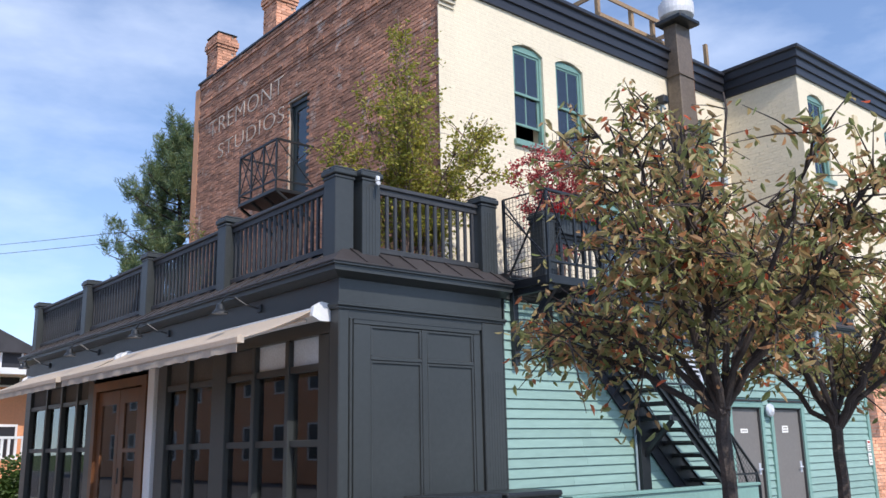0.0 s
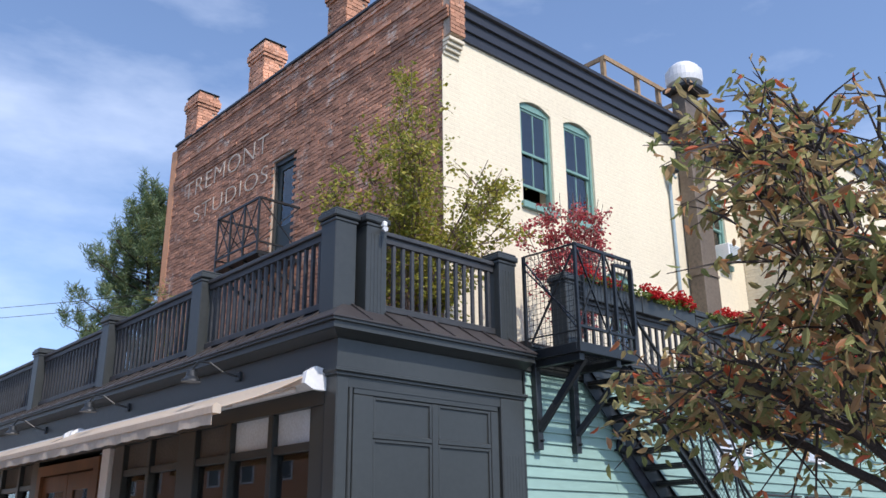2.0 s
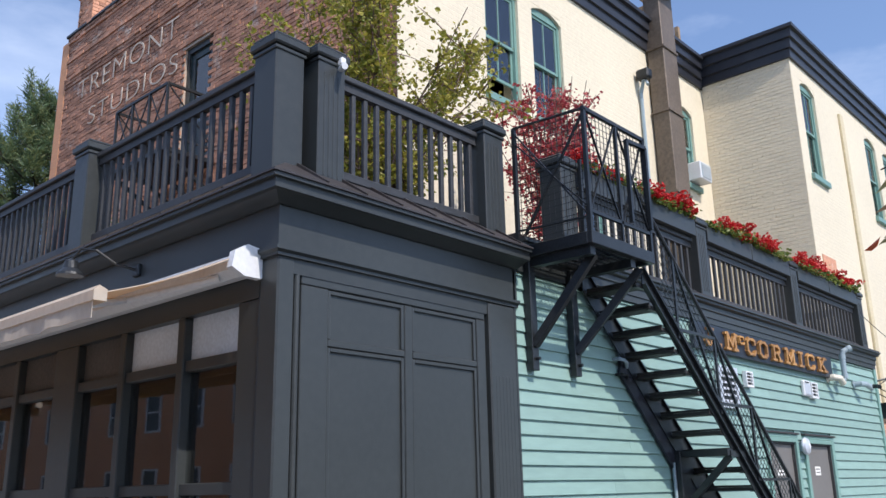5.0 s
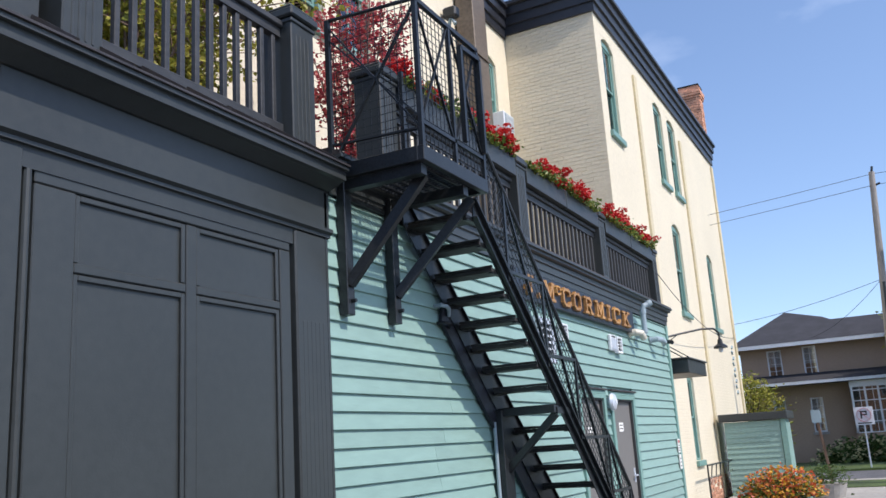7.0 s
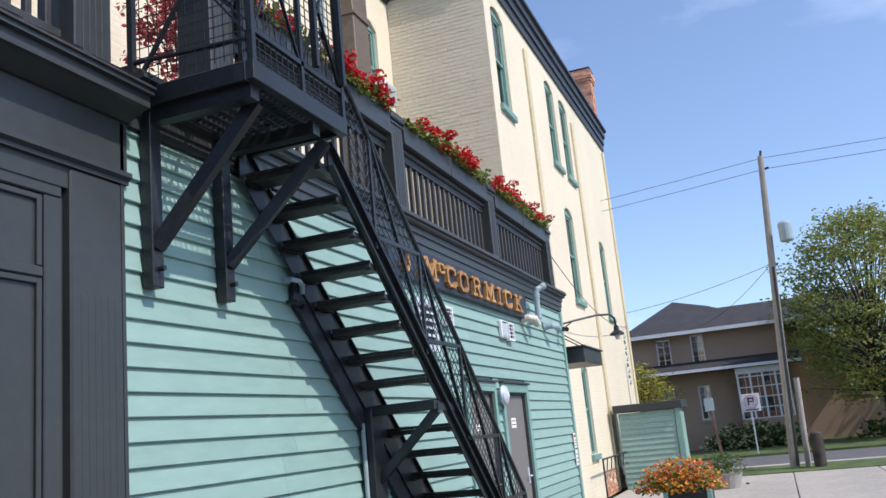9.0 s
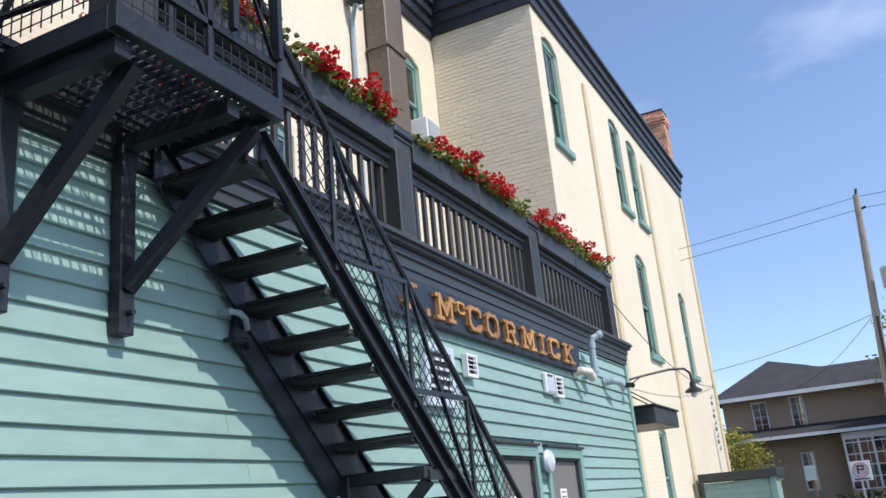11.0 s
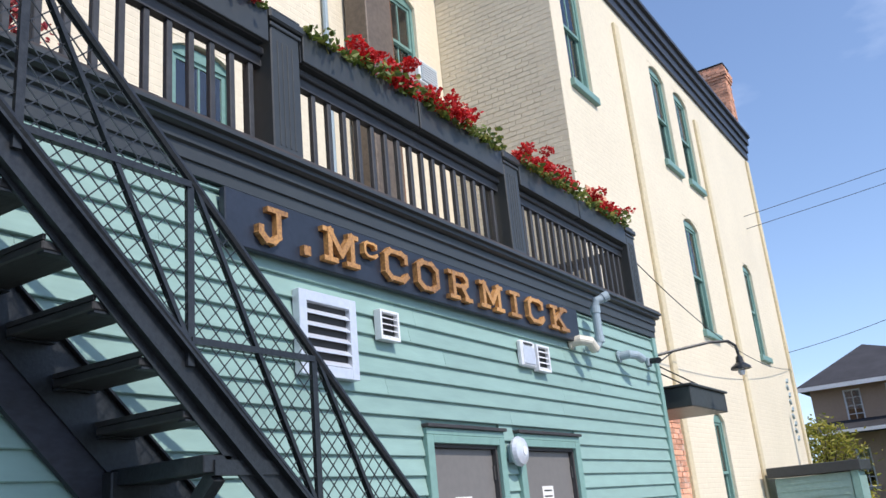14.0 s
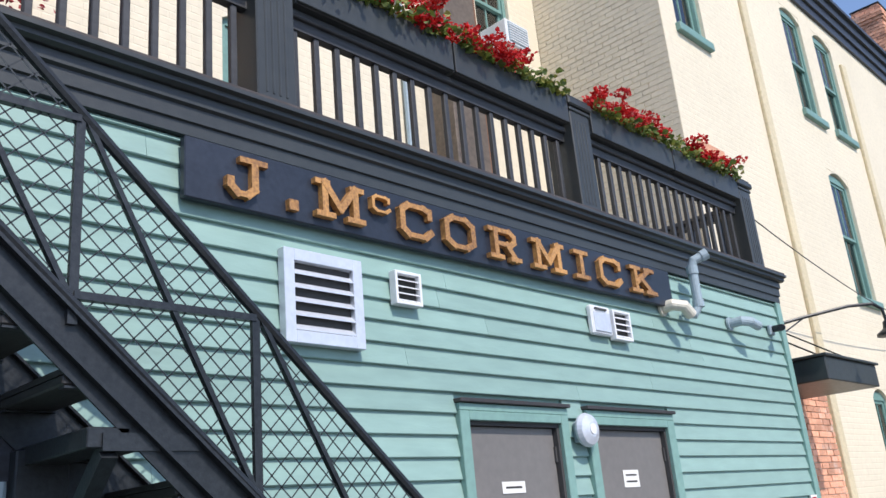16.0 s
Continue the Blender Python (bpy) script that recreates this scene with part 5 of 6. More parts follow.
PB = [(-0.05, 9.60), (0.05, 9.60), (0.05, 9.78), (0.09, 9.79), (0.09, 9.98), (0.14, 9.99), (0.14, 10.16), (0.20, 10.18), (0.20, 10.25), (-0.05, 10.25)]
band("trim_parapet", [(o, z - 0.07) for o, z in PB], [(9.36, 10.66, 0, -1), (AX, 10.66, -1, -1)], NAVY, "dark metal parapet cornice in stepped bands")
band("trim_parapet_annex", PB, [(AX, 10.66, -1, 0), (AX, 8.8, -1, -1), (29.85, 8.8, 0, -1)], NAVY, "dark metal parapet cornice in stepped bands")

duct = thing("kitchen_duct", (15.9, 10.4, 3.6), "tall brown painted kitchen exhaust duct on the cream wall", "duct")
part("shaft", B(15.70, 16.24, 10.28, 10.62, 3.58, 10.75, bev=0.012), DUCTM, duct)
part("corner_strip", B(16.245, 16.31, 10.32, 10.62, 3.58, 10.4), mat("rust_brown_strip", (0.20, 0.095, 0.05), 0.6, var=0.2), duct)
for z in (5.0, 6.6, 8.2, 9.5):
    part("flange", B(15.67, 16.235, 10.25, 10.63, z, z + 0.04), DUCTM, duct)
part("fan_base", B(15.52, 16.28, 10.02, 10.72, 10.752, 10.86, bev=0.02), IRON, duct)
part("fan_hood", lathe([(0.26, 0.0), (0.30, 0.05), (0.38, 0.10), (0.40, 0.22), (0.40, 0.40), (0.34, 0.43), (0.33, 0.50), (0.24, 0.58), (0.10, 0.62), (0.0001, 0.63)], (15.9, 10.37, 10.862), 28), GALV, duct, "white galvanised mushroom fan hood")
cd = thing("conduit_pipe", (15.2, 10.6, 4), "thin grey electrical conduit up the cream wall", "pipe")
part("pipe", tube([(15.30, 10.61, 3.6), (15.30, 10.61, 8.5), (15.24, 10.50, 8.75), (15.24, 10.42, 8.6)], 0.035), PIPE, cd)
part("weatherhead", B(15.15, 15.33, 10.36, 10.62, 8.72, 8.92, bev=0.03), IRON, cd)
rr = thing("roof_guard_rail", (15, 11.2, 9.6), "weathered wooden guard rail on the flat roof", "railing")
for x in (14.0, 15.2, 16.0, 16.9, 18.2):
    part("post", B(x, x + 0.09, 11.1, 11.19, 9.5, 11.3), PINEW, rr)
part("rail", boxes((14.0, 16.99, 11.06, 11.10, 11.2, 11.3), (14.0, 16.99, 11.06, 11.10, 10.7, 10.79), (17.0, 18.8, 11.06, 11.10, 10.35, 10.44)), PINEW, rr)
part("side_rail", boxes((14.0, 14.04, 11.2, 13.4, 11.2, 11.3), (14.0, 14.04, 11.2, 13.4, 10.7, 10.79)), PINEW, rr)
part("side_rail", boxes((16.92, 16.96, 11.2, 12.6, 11.2, 11.3), (16.92, 16.96, 11.2, 12.6, 10.7, 10.79)), PINEW, rr)

# canopy and lamp at the annex door
cn = thing("door_canopy", (19.0, 8.3, 2.6), "flat charcoal box canopy hung on chains over a side door", "canopy")
part("box", B(18.25, 19.75, 7.85, 8.74, 2.56, 2.80, bev=0.01), CHAR, cn)
part("roof_lip", B(18.22, 19.78, 7.82, 8.74, 2.802, 2.83, bev=0.006), CHAR, cn)
for xa, xb in ((18.4, 18.3), (19.6, 19.6)):
    part("chain", bars([((xa, 7.95, 2.83), (xb, 8.79, 3.4))], 0.018), IRON, cn)
lm = thing("wall_lamp", (18.1, 8.3, 3.3), "black long-armed gooseneck wall lamp with a bell shade", "lamp")
part("arm", tube([(17.99, 8.25, 3.16), (18.3, 8.0, 3.24), (18.7, 7.66, 3.33), (18.92, 7.48, 3.34), (19.0, 7.42, 3.28), (19.02, 7.41, 3.16)], 0.018), IRON, lm)
part("brace", bars([((17.99, 8.25, 3.0), (18.3, 8.0, 3.23))], 0.014), IRON, lm)
part("shade", lathe([(0.02, 0.14), (0.04, 0.12), (0.05, 0.05), (0.12, 0.0), (0.125, -0.03), (0.11, -0.025)], (19.02, 7.41, 3.02), 16), IRON, lm)
part("bulb", lathe([(0.03, 0), (0.045, -0.05), (0.03, -0.09), (0.0001, -0.1)], (19.02, 7.41, 3.01), 12), WHITE, lm)
hr = thing("step_rail", (23.6, 8.4, 0), "thin curled black iron handrail by the wall", "railing")
part("rail", bars([((22.0, 8.5, 0.86), (25.2, 8.5, 0.86))], 0.03), IRON, hr)
for i in range(6):
    part("scroll", bars([((22.3 + 0.5 * i, 8.5, 0.62), (22.5 + 0.5 * i, 8.5, 0.86))], 0.02), IRON, hr)
for x in (22.0, 25.2):
    part("leg", bars([((x, 8.5, 0), (x, 8.5, 0.86))], 0.03), IRON, hr)

# shed
sh = thing("garden_shed", (25.4, 7.9, 0), "small teal clapboard shed with a dark flat roof edge", "shed")
part("body", B(24.85, 26.0, 7.22, 8.56, 0.02, 1.72), TEALT, sh)
for i in range(14):
    part("clapboard", prism([(24.85, 0.04 + i * 0.12), (24.815, 0.04 + i * 0.12), (24.835, 0.165 + i * 0.12), (24.85, 0.165 + i * 0.12)], "y", 7.30, 8.56), TEAL, sh)
part("corner_board", B(24.80, 24.9, 7.16, 7.28, 0.02, 1.74), TEALT, sh)
part("door", B(25.0, 25.9, 7.19, 7.22, 0.1, 1.65), TEAL, sh)
part("roof", B(24.72, 26.1, 7.10, 8.66, 1.742, 1.92, bev=0.01), CHAR, sh)

# ---- flower boxes ----
rngf = np.random.default_rng(11)


def flower_box(x0, x1, k):
    f = thing("flower_box", ((x0 + x1) / 2, 8.2, 4.449), "charcoal wooden flower box with red geraniums on the rail", "flower box", "deck flower boxes")
    part("trough", boxes((x0, x1, 8.09, 8.115, 4.449, 4.685), (x0, x1, 8.31, 8.33, 4.449, 4.685), (x0, x0 + 0.02, 8.115, 8.31, 4.449, 4.685), (x1 - 0.02, x1, 8.115, 8.31, 4.449, 4.685), (x0 + 0.02, x1 - 0.02, 8.115, 8.31, 4.449, 4.62), bev=0.004), CHAR, f)
    n = int(520 * (x1 - x0))
    dens = 0.5 + 0.5 * np.sin(rngf.uniform(0, 6) + np.linspace(0, 5, n))
    xs = rngf.uniform(x0 + 0.03, x1 - 0.02, n)
    sp = np.stack([xs, rngf.normal(8.16, 0.075, n), 4.66 + np.abs(rngf.normal(0.05, 0.06, n)) * (0.6 + 0.4 * np.sin(xs * 4))], 1)
    leaves("foliage", sp, 0.06, GERL, f, rngf, slim=0.9, droop=0.1)
    m = int(34 * (x1 - x0))
    pts = []
    for _ in range(m):
        c = np.array([rngf.uniform(x0 + 0.05, x1 - 0.03), rngf.normal(8.13, 0.07), 4.765 + rngf.uniform(-0.06, 0.10)])
        if math.sin(c[0] * 2.3 + k) < -0.75:
            continue
        q = rngf.normal(size=(46, 3))
        q /= np.linalg.norm(q, axis=1)[:, None]
        pts.append(c + q * np.array([0.058, 0.058, 0.045]))
    if pts:
        leaves("flowering", np.concatenate(pts), 0.034, GERF, f, rngf, slim=1.0, droop=0.0, label="bright red geranium blooms")


for k, (a, b) in enumerate(zip(SP, SP[1:])):
    m = (a + b) / 2
    flower_box(a + 0.16, m - 0.01, 2 * k)
    flower_box(m + 0.01, b - 0.16, 2 * k + 1)

# ---- trees ----
def tree(name, at, label, limbs, leaf, leaf_size, per_tip, material, bark, rng, r0, slim=0.45, droop=0.5, twig=0.35, spread=0.12, category="tree"):
    """Trunk and limbs grown along given limb paths, twigs off the limbs, leaves along the twigs."""
    t = thing(name, at, label, category)
    wood = bmesh.new()
    spots = []
    base = np.array(at, dtype=float)
    for pts, ra, rb, n_tw in limbs:
        P = [np.array(p, dtype=float) + base for p in pts]
        fine = []
        for p, q in zip(P, P[1:]):
            for s in np.linspace(0, 1, 5)[:-1]:
                fine.append(p + (q - p) * s + rng.normal(0, 0.012, 3))
        fine.append(P[-1])
        tube_into(wood, [Vector(v) for v in fine], ra, rb, 7)
        for _ in range(n_tw):
            s = rng.uniform(0.25, 1.0)
            i = min(len(fine) - 2, int(s * (len(fine) - 1)))
            o = fine[i]
            d = fine[i + 1] - fine[i]
            d = d / (np.linalg.norm(d) + 1e-6) * 0.6 + rng.normal(0, 0.55, 3) + np.array([0, 0, 0.15])
            d /= np.linalg.norm(d)
            L = twig * rng.uniform(0.5, 1.4)
            k = np.array([0, 0, -0.15 * L])
            tp = [o, o + d * L * 0.5 + k * 0.2, o + d * L + k]
            tube_into(wood, [Vector(v) for v in tp], 0.007, 0.002, 4)
            m = rng.poisson(per_tip)
            f = rng.uniform(0.2, 1.05, m)[:, None]
            spots.append(tp[0] + (tp[2] - tp[0]) * f + rng.normal(0, spread, (m, 3)) * np.array([0.6, 0.6, 0.5]))
    part("trunk", wood, bark, t)
    leaves("crown", np.concatenate(spots), leaf_size, material, t, rng, slim, droop)
    return t


def cherry_limbs(rng, h_fork, reach, top, n, low=()):
    """Scaffold limbs that sweep up and out of the fork, each with side branches that carry the twigs."""
    out = [([(0, 0, 0), (0.02, 0.01, h_fork * 0.5), (0.0, 0.0, h_fork)], 0.052, 0.040, 0)]
    heads = [(i * 2.4 + rng.uniform(-0.3, 0.3), reach * rng.uniform(0.55, 1.0), h_fork + (top - h_fork) * (0.38 + 0.62 * ((i * 0.618) % 1.0))) for i in range(n)]
    limbs = []
    for a, r, z in heads:
        r *= 1.0 - 0.45 * max(0.0, (z - h_fork) / (top - h_fork) - 0.55)
        c, s = math.cos(a), math.sin(a)
        limbs.append([(0, 0, h_fork - 0.1 * rng.random()), (c * r * 0.30, s * r * 0.30, h_fork + (z - h_fork) * 0.32), (c * r * 0.62, s * r * 0.62, h_fork + (z - h_fork) * 0.70), (c * r * 0.85, s * r * 0.85, z)])
    for x, y, z in low:
        limbs.append([(0, 0, h_fork - 0.1), (x * 0.4, y * 0.4, h_fork + z * 0.55), (x * 0.75, y * 0.75, h_fork + z * 0.95), (x, y, h_fork + z)])
    for pts in limbs:
        out.append((pts, 0.024, 0.006, 9))
        P = [np.array(p, dtype=float) for p in pts]
        for k in range(4):
            f = 0.9 + 2.0 * rng.random()
            i = min(2, int(f))
            o = P[i] + (P[i + 1] - P[i]) * (f - i)
            a = math.atan2(P[3][1], P[3][0]) + rng.uniform(-1.5, 1.5)
            L = rng.uniform(0.25, 0.55)
            e = o + np.array([math.cos(a) * L, math.sin(a) * L, rng.uniform(-0.05, 0.30)])
            out.append(([tuple(o), tuple((o + e) / 2 + np.array([0, 0, 0.06])), tuple(e)], 0.009, 0.004, 8))
    return out


rt = np.random.default_rng(21)
LCH = "young ornamental cherry tree with bronze-green and orange autumn leaves"
tree("cherry_tree", (4.42, 2.80, 0), LCH, cherry_limbs(rt, 1.72, 1.1, 3.82, 13, ((-0.36, 1.05, 0.34), (-0.55, 0.55, 0.42), (0.2, 0.8, 0.50))), None, 0.072, 10, CHERRY, BARK, rt, 0.06, slim=0.42, droop=0.75, twig=0.34, spread=0.045)
tree("cherry_tree", (6.25, 3.05, 0), LCH, cherry_limbs(rt, 1.6, 1.1, 3.55, 11, ((0.8, 0.3, 0.45), (-0.3, 0.7, 0.6))), None, 0.072, 10, CHERRY, BARK, rt, 0.06, slim=0.42, droop=0.75, twig=0.34, spread=0.045)


def stems(rng, n, reach, h0, h1, r=0.012, tw=22, lean=(0, 0)):
    out = []
    for i in range(n):
        a = rng.uniform(0, 6.28)
        q = reach * math.sqrt(rng.uniform(0.05, 1))
        h = h1 - (h1 - h0) * (q / reach) ** 1.5 * rng.uniform(0.6, 1.0)
        c, s = math.cos(a) * q, math.sin(a) * q
        out.append(([(c * 0.08, s * 0.08, 0), (c * 0.4 + lean[0] * 0.3, s * 0.4, h * 0.5), (c + lean[0], s + lean[1], h)], r, 0.004, tw))
    return out


birch = tree("potted_birch", (7.55, 9.75, 3.9), "slender birch with small yellow-green leaves on the deck", stems(rt, 20, 1.45, 1.4, 3.35, 0.014, 27) + stems(rt, 5, 0.45, 3.6, 4.25, 0.014, 22) + stems(rt, 4, 0.5, 2.1, 2.5, 0.012, 20, (1.25, -0.35)), None, 0.058, 19, BIRCH, STEMR, rt, 0.03, slim=0.75, droop=0.5, twig=0.4, spread=0.08)
redt = tree("potted_red_shrub", (10.35, 9.35, 3.9), "crimson-leaved autumn shrub on many thin stems", stems(rt, 24, 0.85, 2.0, 2.72, 0.010, 20), None, 0.055, 13, REDL, STEMR, rt, 0.02, slim=0.7, droop=0.4, twig=0.28, spread=0.07, category="shrub")
tree("potted_evergreen", (7.45, 16.0, 3.9), "thin pale green shrub in a pot on the deck", stems(rt, 9, 0.75, 1.6, 2.7, 0.012, 9), None, 0.07, 12, LOCUST, STEMR, rt, 0.02, slim=0.3, droop=-0.2, twig=0.3, spread=0.06, category="shrub")
for x, y, r in ((7.55, 9.75, 0.32), (10.35, 9.35, 0.28), (7.45, 16.0, 0.28)):
    pt = thing("planter_pot", (x, y, 3.56), "dark round planter pot on the deck", "pot")
    part("pot", lathe([(r * 0.75, 0.0), (r, 0.36), (r * 1.06, 0.37), (r * 1.06, 0.42), (r * 0.9, 0.42), (r * 0.85, 0.34), (0.0001, 0.34)], (x, y, 3.562), 24), IRON, pt)

# pine behind the deck
pt = thing("pine_tree", (9.9, 24.0, 0), "tall blue-green pine behind the shopfront", "tree")
wood = bmesh.new()
tube_into(wood, [Vector((10.0, 24, 0)), Vector((10.2, 24, 6)), Vector((9.9, 24, 11.3))], 0.16, 0.03, 8)
sp = []
rp = np.random.default_rng(3)
for i in range(105):
    h = 3.6 + 7.3 * (i / 105) + rp.uniform(-0.15, 0.15)
    R = (2.3 * min(1.0, (11.9 - h) / 4.2)) * rp.uniform(0.45, 1.05)
    a = i * 2.4 + rp.uniform(-0.5, 0.5)
    d = np.array([math.cos(a), math.sin(a), 0.0])
    o = np.array([10.2, 24, h - 0.35])
    e = o + d * R + np.array([0, 0, 0.18 * R + 0.25])
    tube_into(wood, [Vector(o), Vector((o + e) / 2 - np.array([0, 0, 0.08])), Vector(e)], 0.03, 0.010, 5)
    for s in (0.5, 0.68, 0.85, 1.0):
        for _ in range(2):
            c = o * (1 - s) + e * s + rp.normal(0, 0.16, 3)
            up = np.array([d[0] * 0.35, d[1] * 0.35, 0.9]) * rp.uniform(0.28, 0.48)
            tube_into(wood, [Vector(o * (1 - s) + e * s), Vector(c)], 0.010, 0.006, 4)
            f = rp.uniform(0, 1, (85, 1))
            sp.append(c + up * f + rp.normal(0, 0.055, (85, 3)))
part("trunk", wood, BARK, pt)
leaves("crown", np.concatenate(sp), 0.17, PINE, pt, rp, slim=0.11, droop=-0.9)


# leafy tree, shrubs across the street
def leafy(name, at, h0, h1, R, n, size, material, label, rng, squash=1.0, per=24):
    t = thing(name, at, label, "tree")
    wood = bmesh.new()
    tube_into(wood, [Vector(at), Vector(at) + Vector((0.05, 0, h0 * 0.6)), Vector(at) + Vector((0, 0, h0 + 0.4 * (h1 - h0)))], 0.14, 0.05, 8)
    sp = []
    for i in range(n):
        a, q = rng.uniform(0, 6.28), rng.uniform(0.25, 1.0) ** 0.6
        h = rng.uniform(0, 1)
        r = R * q * math.sqrt(max(0.05, math.sin(math.pi * (0.12 + 0.85 * h)))) * rng.uniform(0.8, 1.15)
        c = np.array(at) + np.array([math.cos(a) * r, math.sin(a) * r * squash, h0 + (h1 - h0) * h])
        if i % 3 == 0:
            tube_into(wood, [Vector(at) + Vector((0, 0, h0 + 0.35 * (c[2] - at[2] - h0))), Vector(c)], 0.04, 0.008, 5)
        sp.append(c + rng.normal(0, 0.24, (per, 3)) * np.array([1.2, 1.2, 0.7]))
    part("trunk", wood, BARK, t)
    leaves("crown", np.concatenate(sp), size, material, t, rng, slim=0.5, droop=0.3)


leafy("locust_tree", (40.5, 1.3, 0.04), 1.5, 8.5, 3.1, 430, 0.16, LOCUST, "broad feathery green street tree on the lawn", rp, per=48)
leafy("locust_tree", (46.0, -4.0, 0.04), 2.0, 9.0, 3.6, 330, 0.2, LOCUST, "broad feathery green street tree on the lawn", rp)
leafy("corner_shrub_tree", (39.0, 10.0, 0.04), 0.5, 3.4, 1.1, 130, 0.16, BIRCH, "small yellowing tree beside the brick house", rp)
leafy("street_tree", (6.5, 44, 0.0), 2.0, 7.0, 2.4, 200, 0.3, LOCUST, "green street tree beyond the shopfront", rp)


def bush(name, c, size, n, leaf, mats, label, rng, cat="shrub", kind=""):
    b = thing(name, (c[0], c[1], c[2]), label, cat, kind=kind)
    for nm, mt, cnt, ls, up in mats:
        q = rng.normal(size=(cnt, 3))
        q /= np.linalg.norm(q, axis=1)[:, None]
        q[:, 2] = np.abs(q[:, 2])
        rad = rng.uniform(0.75 if up else 0.3, 1.0, cnt)[:, None]
        p = np.array(c) + q * rad * np.array(size) * (1 + 0.15 * np.sin(7 * q[:, :1] + 5 * q[:, 1:2]))
        leaves(nm, p, ls, mt, b, rng, slim=0.8, droop=0.0)
    return b


bush("hydrangea_hedge", (41.2, 6.1, 0.04), (0.8, 2.0, 0.95), 0, 0, [("foliage", HEDGE, 2600, 0.16, 0), ("flowering", PALEFL, 420, 0.17, 1)], "low hedge with pale cream flower heads before the house", rp)
bush("hedge", (41.6, -1.5, 0.04), (0.9, 4.0, 1.2), 0, 0, [("foliage", HEDGE, 3200, 0.2, 0)], "dark green hedge along the lawn", rp)
bush("hedge", (9.0, 33, 0.0), (2.6, 0.9, 1.6), 0, 0, [("foliage", HEDGE, 3000, 0.16, 0)], "clipped green hedge beside the street", rp)
pb = thing("flower_planter", (20.1, 6.75, 0.03), "dark planter box overflowing with orange and yellow flowers", "planter")
part("box", prism([(19.72, 0.04), (19.66, 0.30), (20.5, 0.30), (20.44, 0.04)], "y", 6.35, 7.1), IRON, pb)
for y in (6.33, 7.04):
    part("corner_post", B(19.66, 19.74, y, y + 0.08, 0.03, 0.34, bev=0.006), TEALT, pb)
q = rp.normal(size=(1500, 3)); q /= np.linalg.norm(q, axis=1)[:, None]; q[:, 2] = np.abs(q[:, 2])
leaves("foliage", np.array([20.1, 6.9, 0.30]) + q * rp.uniform(0.3, 1, (1500, 1)) * np.array([0.55, 0.78, 0.50]), 0.08, GERL, pb, rp, slim=0.5, droop=0)
q = rp.normal(size=(1100, 3)); q /= np.linalg.norm(q, axis=1)[:, None]; q[:, 2] = np.abs(q[:, 2])
leaves("flowering", np.array([20.1, 6.85, 0.32]) + q * rp.uniform(0.6, 1.15, (1100, 1)) * np.array([0.52, 0.68, 0.50]), 0.06, MUMF, pb, rp, slim=1.0, droop=0, label="orange and yellow blooms")
sp2 = thing("stone_planter", (23.5, 6.35, 0.03), "low grey stone planter with pale plants", "planter")
part("stone", lathe([(0.30, 0), (0.38, 0.28), (0.40, 0.30), (0.32, 0.30), (0.0001, 0.26)], (23.5, 6.35, 0.032), 18), CONC, sp2)
q = rp.normal(size=(500, 3)) * np.array([0.2, 0.2, 0.12]) + np.array([23.5, 6.35, 0.45])
leaves("foliage", q, 0.09, HEDGE, sp2, rp, slim=0.4, droop=-0.3)

# ---- house across the street ----
hs = thing("brick_house", (46, 7, 0.04), "buff brick two-storey house with dark shingled hip roof", "house")
HW = [(9.0, 9.6, 3.62, 4.8), (7.6, 8.15, 3.65, 4.85), (7.62, 8.12, 1.25, 2.68), (9.1, 9.6, 1.35, 2.7)]
part("wall", wall_boxes("y", 4.3, 10.7, 0.04, 5.0, 43.0, 43.3, HW), BUFF, hs)
part("side_wall", boxes((43.3, 52, 4.3, 4.6, 0.04, 5.0), (43.3, 52, 10.4, 10.7, 0.04, 5.0), (51.7, 52, 4.6, 10.4, 0.04, 5.0)), BUFF, hs)
part("inner_floor", B(43.3, 51.7, 4.6, 10.4, 2.95, 3.05), ROOM, hs)
bm = bmesh.new()
e = [bm.verts.new(p) for p in ((42.5, 3.8, 5.0), (42.5, 11.2, 5.0), (52.4, 11.2, 5.0), (52.4, 3.8, 5.0))]
r1, r2 = bm.verts.new((46.0, 8.9, 6.75)), bm.verts.new((49.5, 7.5, 6.75))
for f in ((e[0], e[1], r1), (e[1], e[2], r2, r1), (e[2], e[3], r2), (e[3], e[0], r1, r2), (e[3], e[2], e[1], e[0])):
    bm.faces.new(f)
part("roof", bm, SHINGLE, hs)
part("fascia", boxes((42.42, 42.5, 3.8, 11.2, 4.88, 5.03), (42.5, 52.4, 3.72, 3.8, 4.88, 5.03)), WHITE, hs)
bm = prism([(41.9, 3.22), (41.9, 3.32), (43.0, 3.72), (43.0, 3.22)], "y", 3.9, 10.9)
part("porch_roof", bm, SHINGLE, hs)
part("porch_gutter", B(41.82, 41.9, 3.9, 10.9, 3.22, 3.34), WHITE, hs)
side = part("side_gable", prism([(2.0, 0.04), (2.0, 3.6), (4.3, 4.9), (4.3, 0.04)], "x", 44.5, 51), BUFF, hs)
part("gable_roof", prism([(1.5, 3.35), (1.5, 3.5), (4.3, 5.45), (4.3, 5.05)], "x", 44.0, 51.5), SHINGLE, hs)
part("rear_wall", B(45.4, 49.4, 0.6, 1.98, 0.04, 5.0), BUFF, hs)
part("rear_roof", prism([(44.8, 5.02), (47.3, 6.35), (49.9, 5.02)], "y", 0.2, 7.4), SHINGLE, hs)
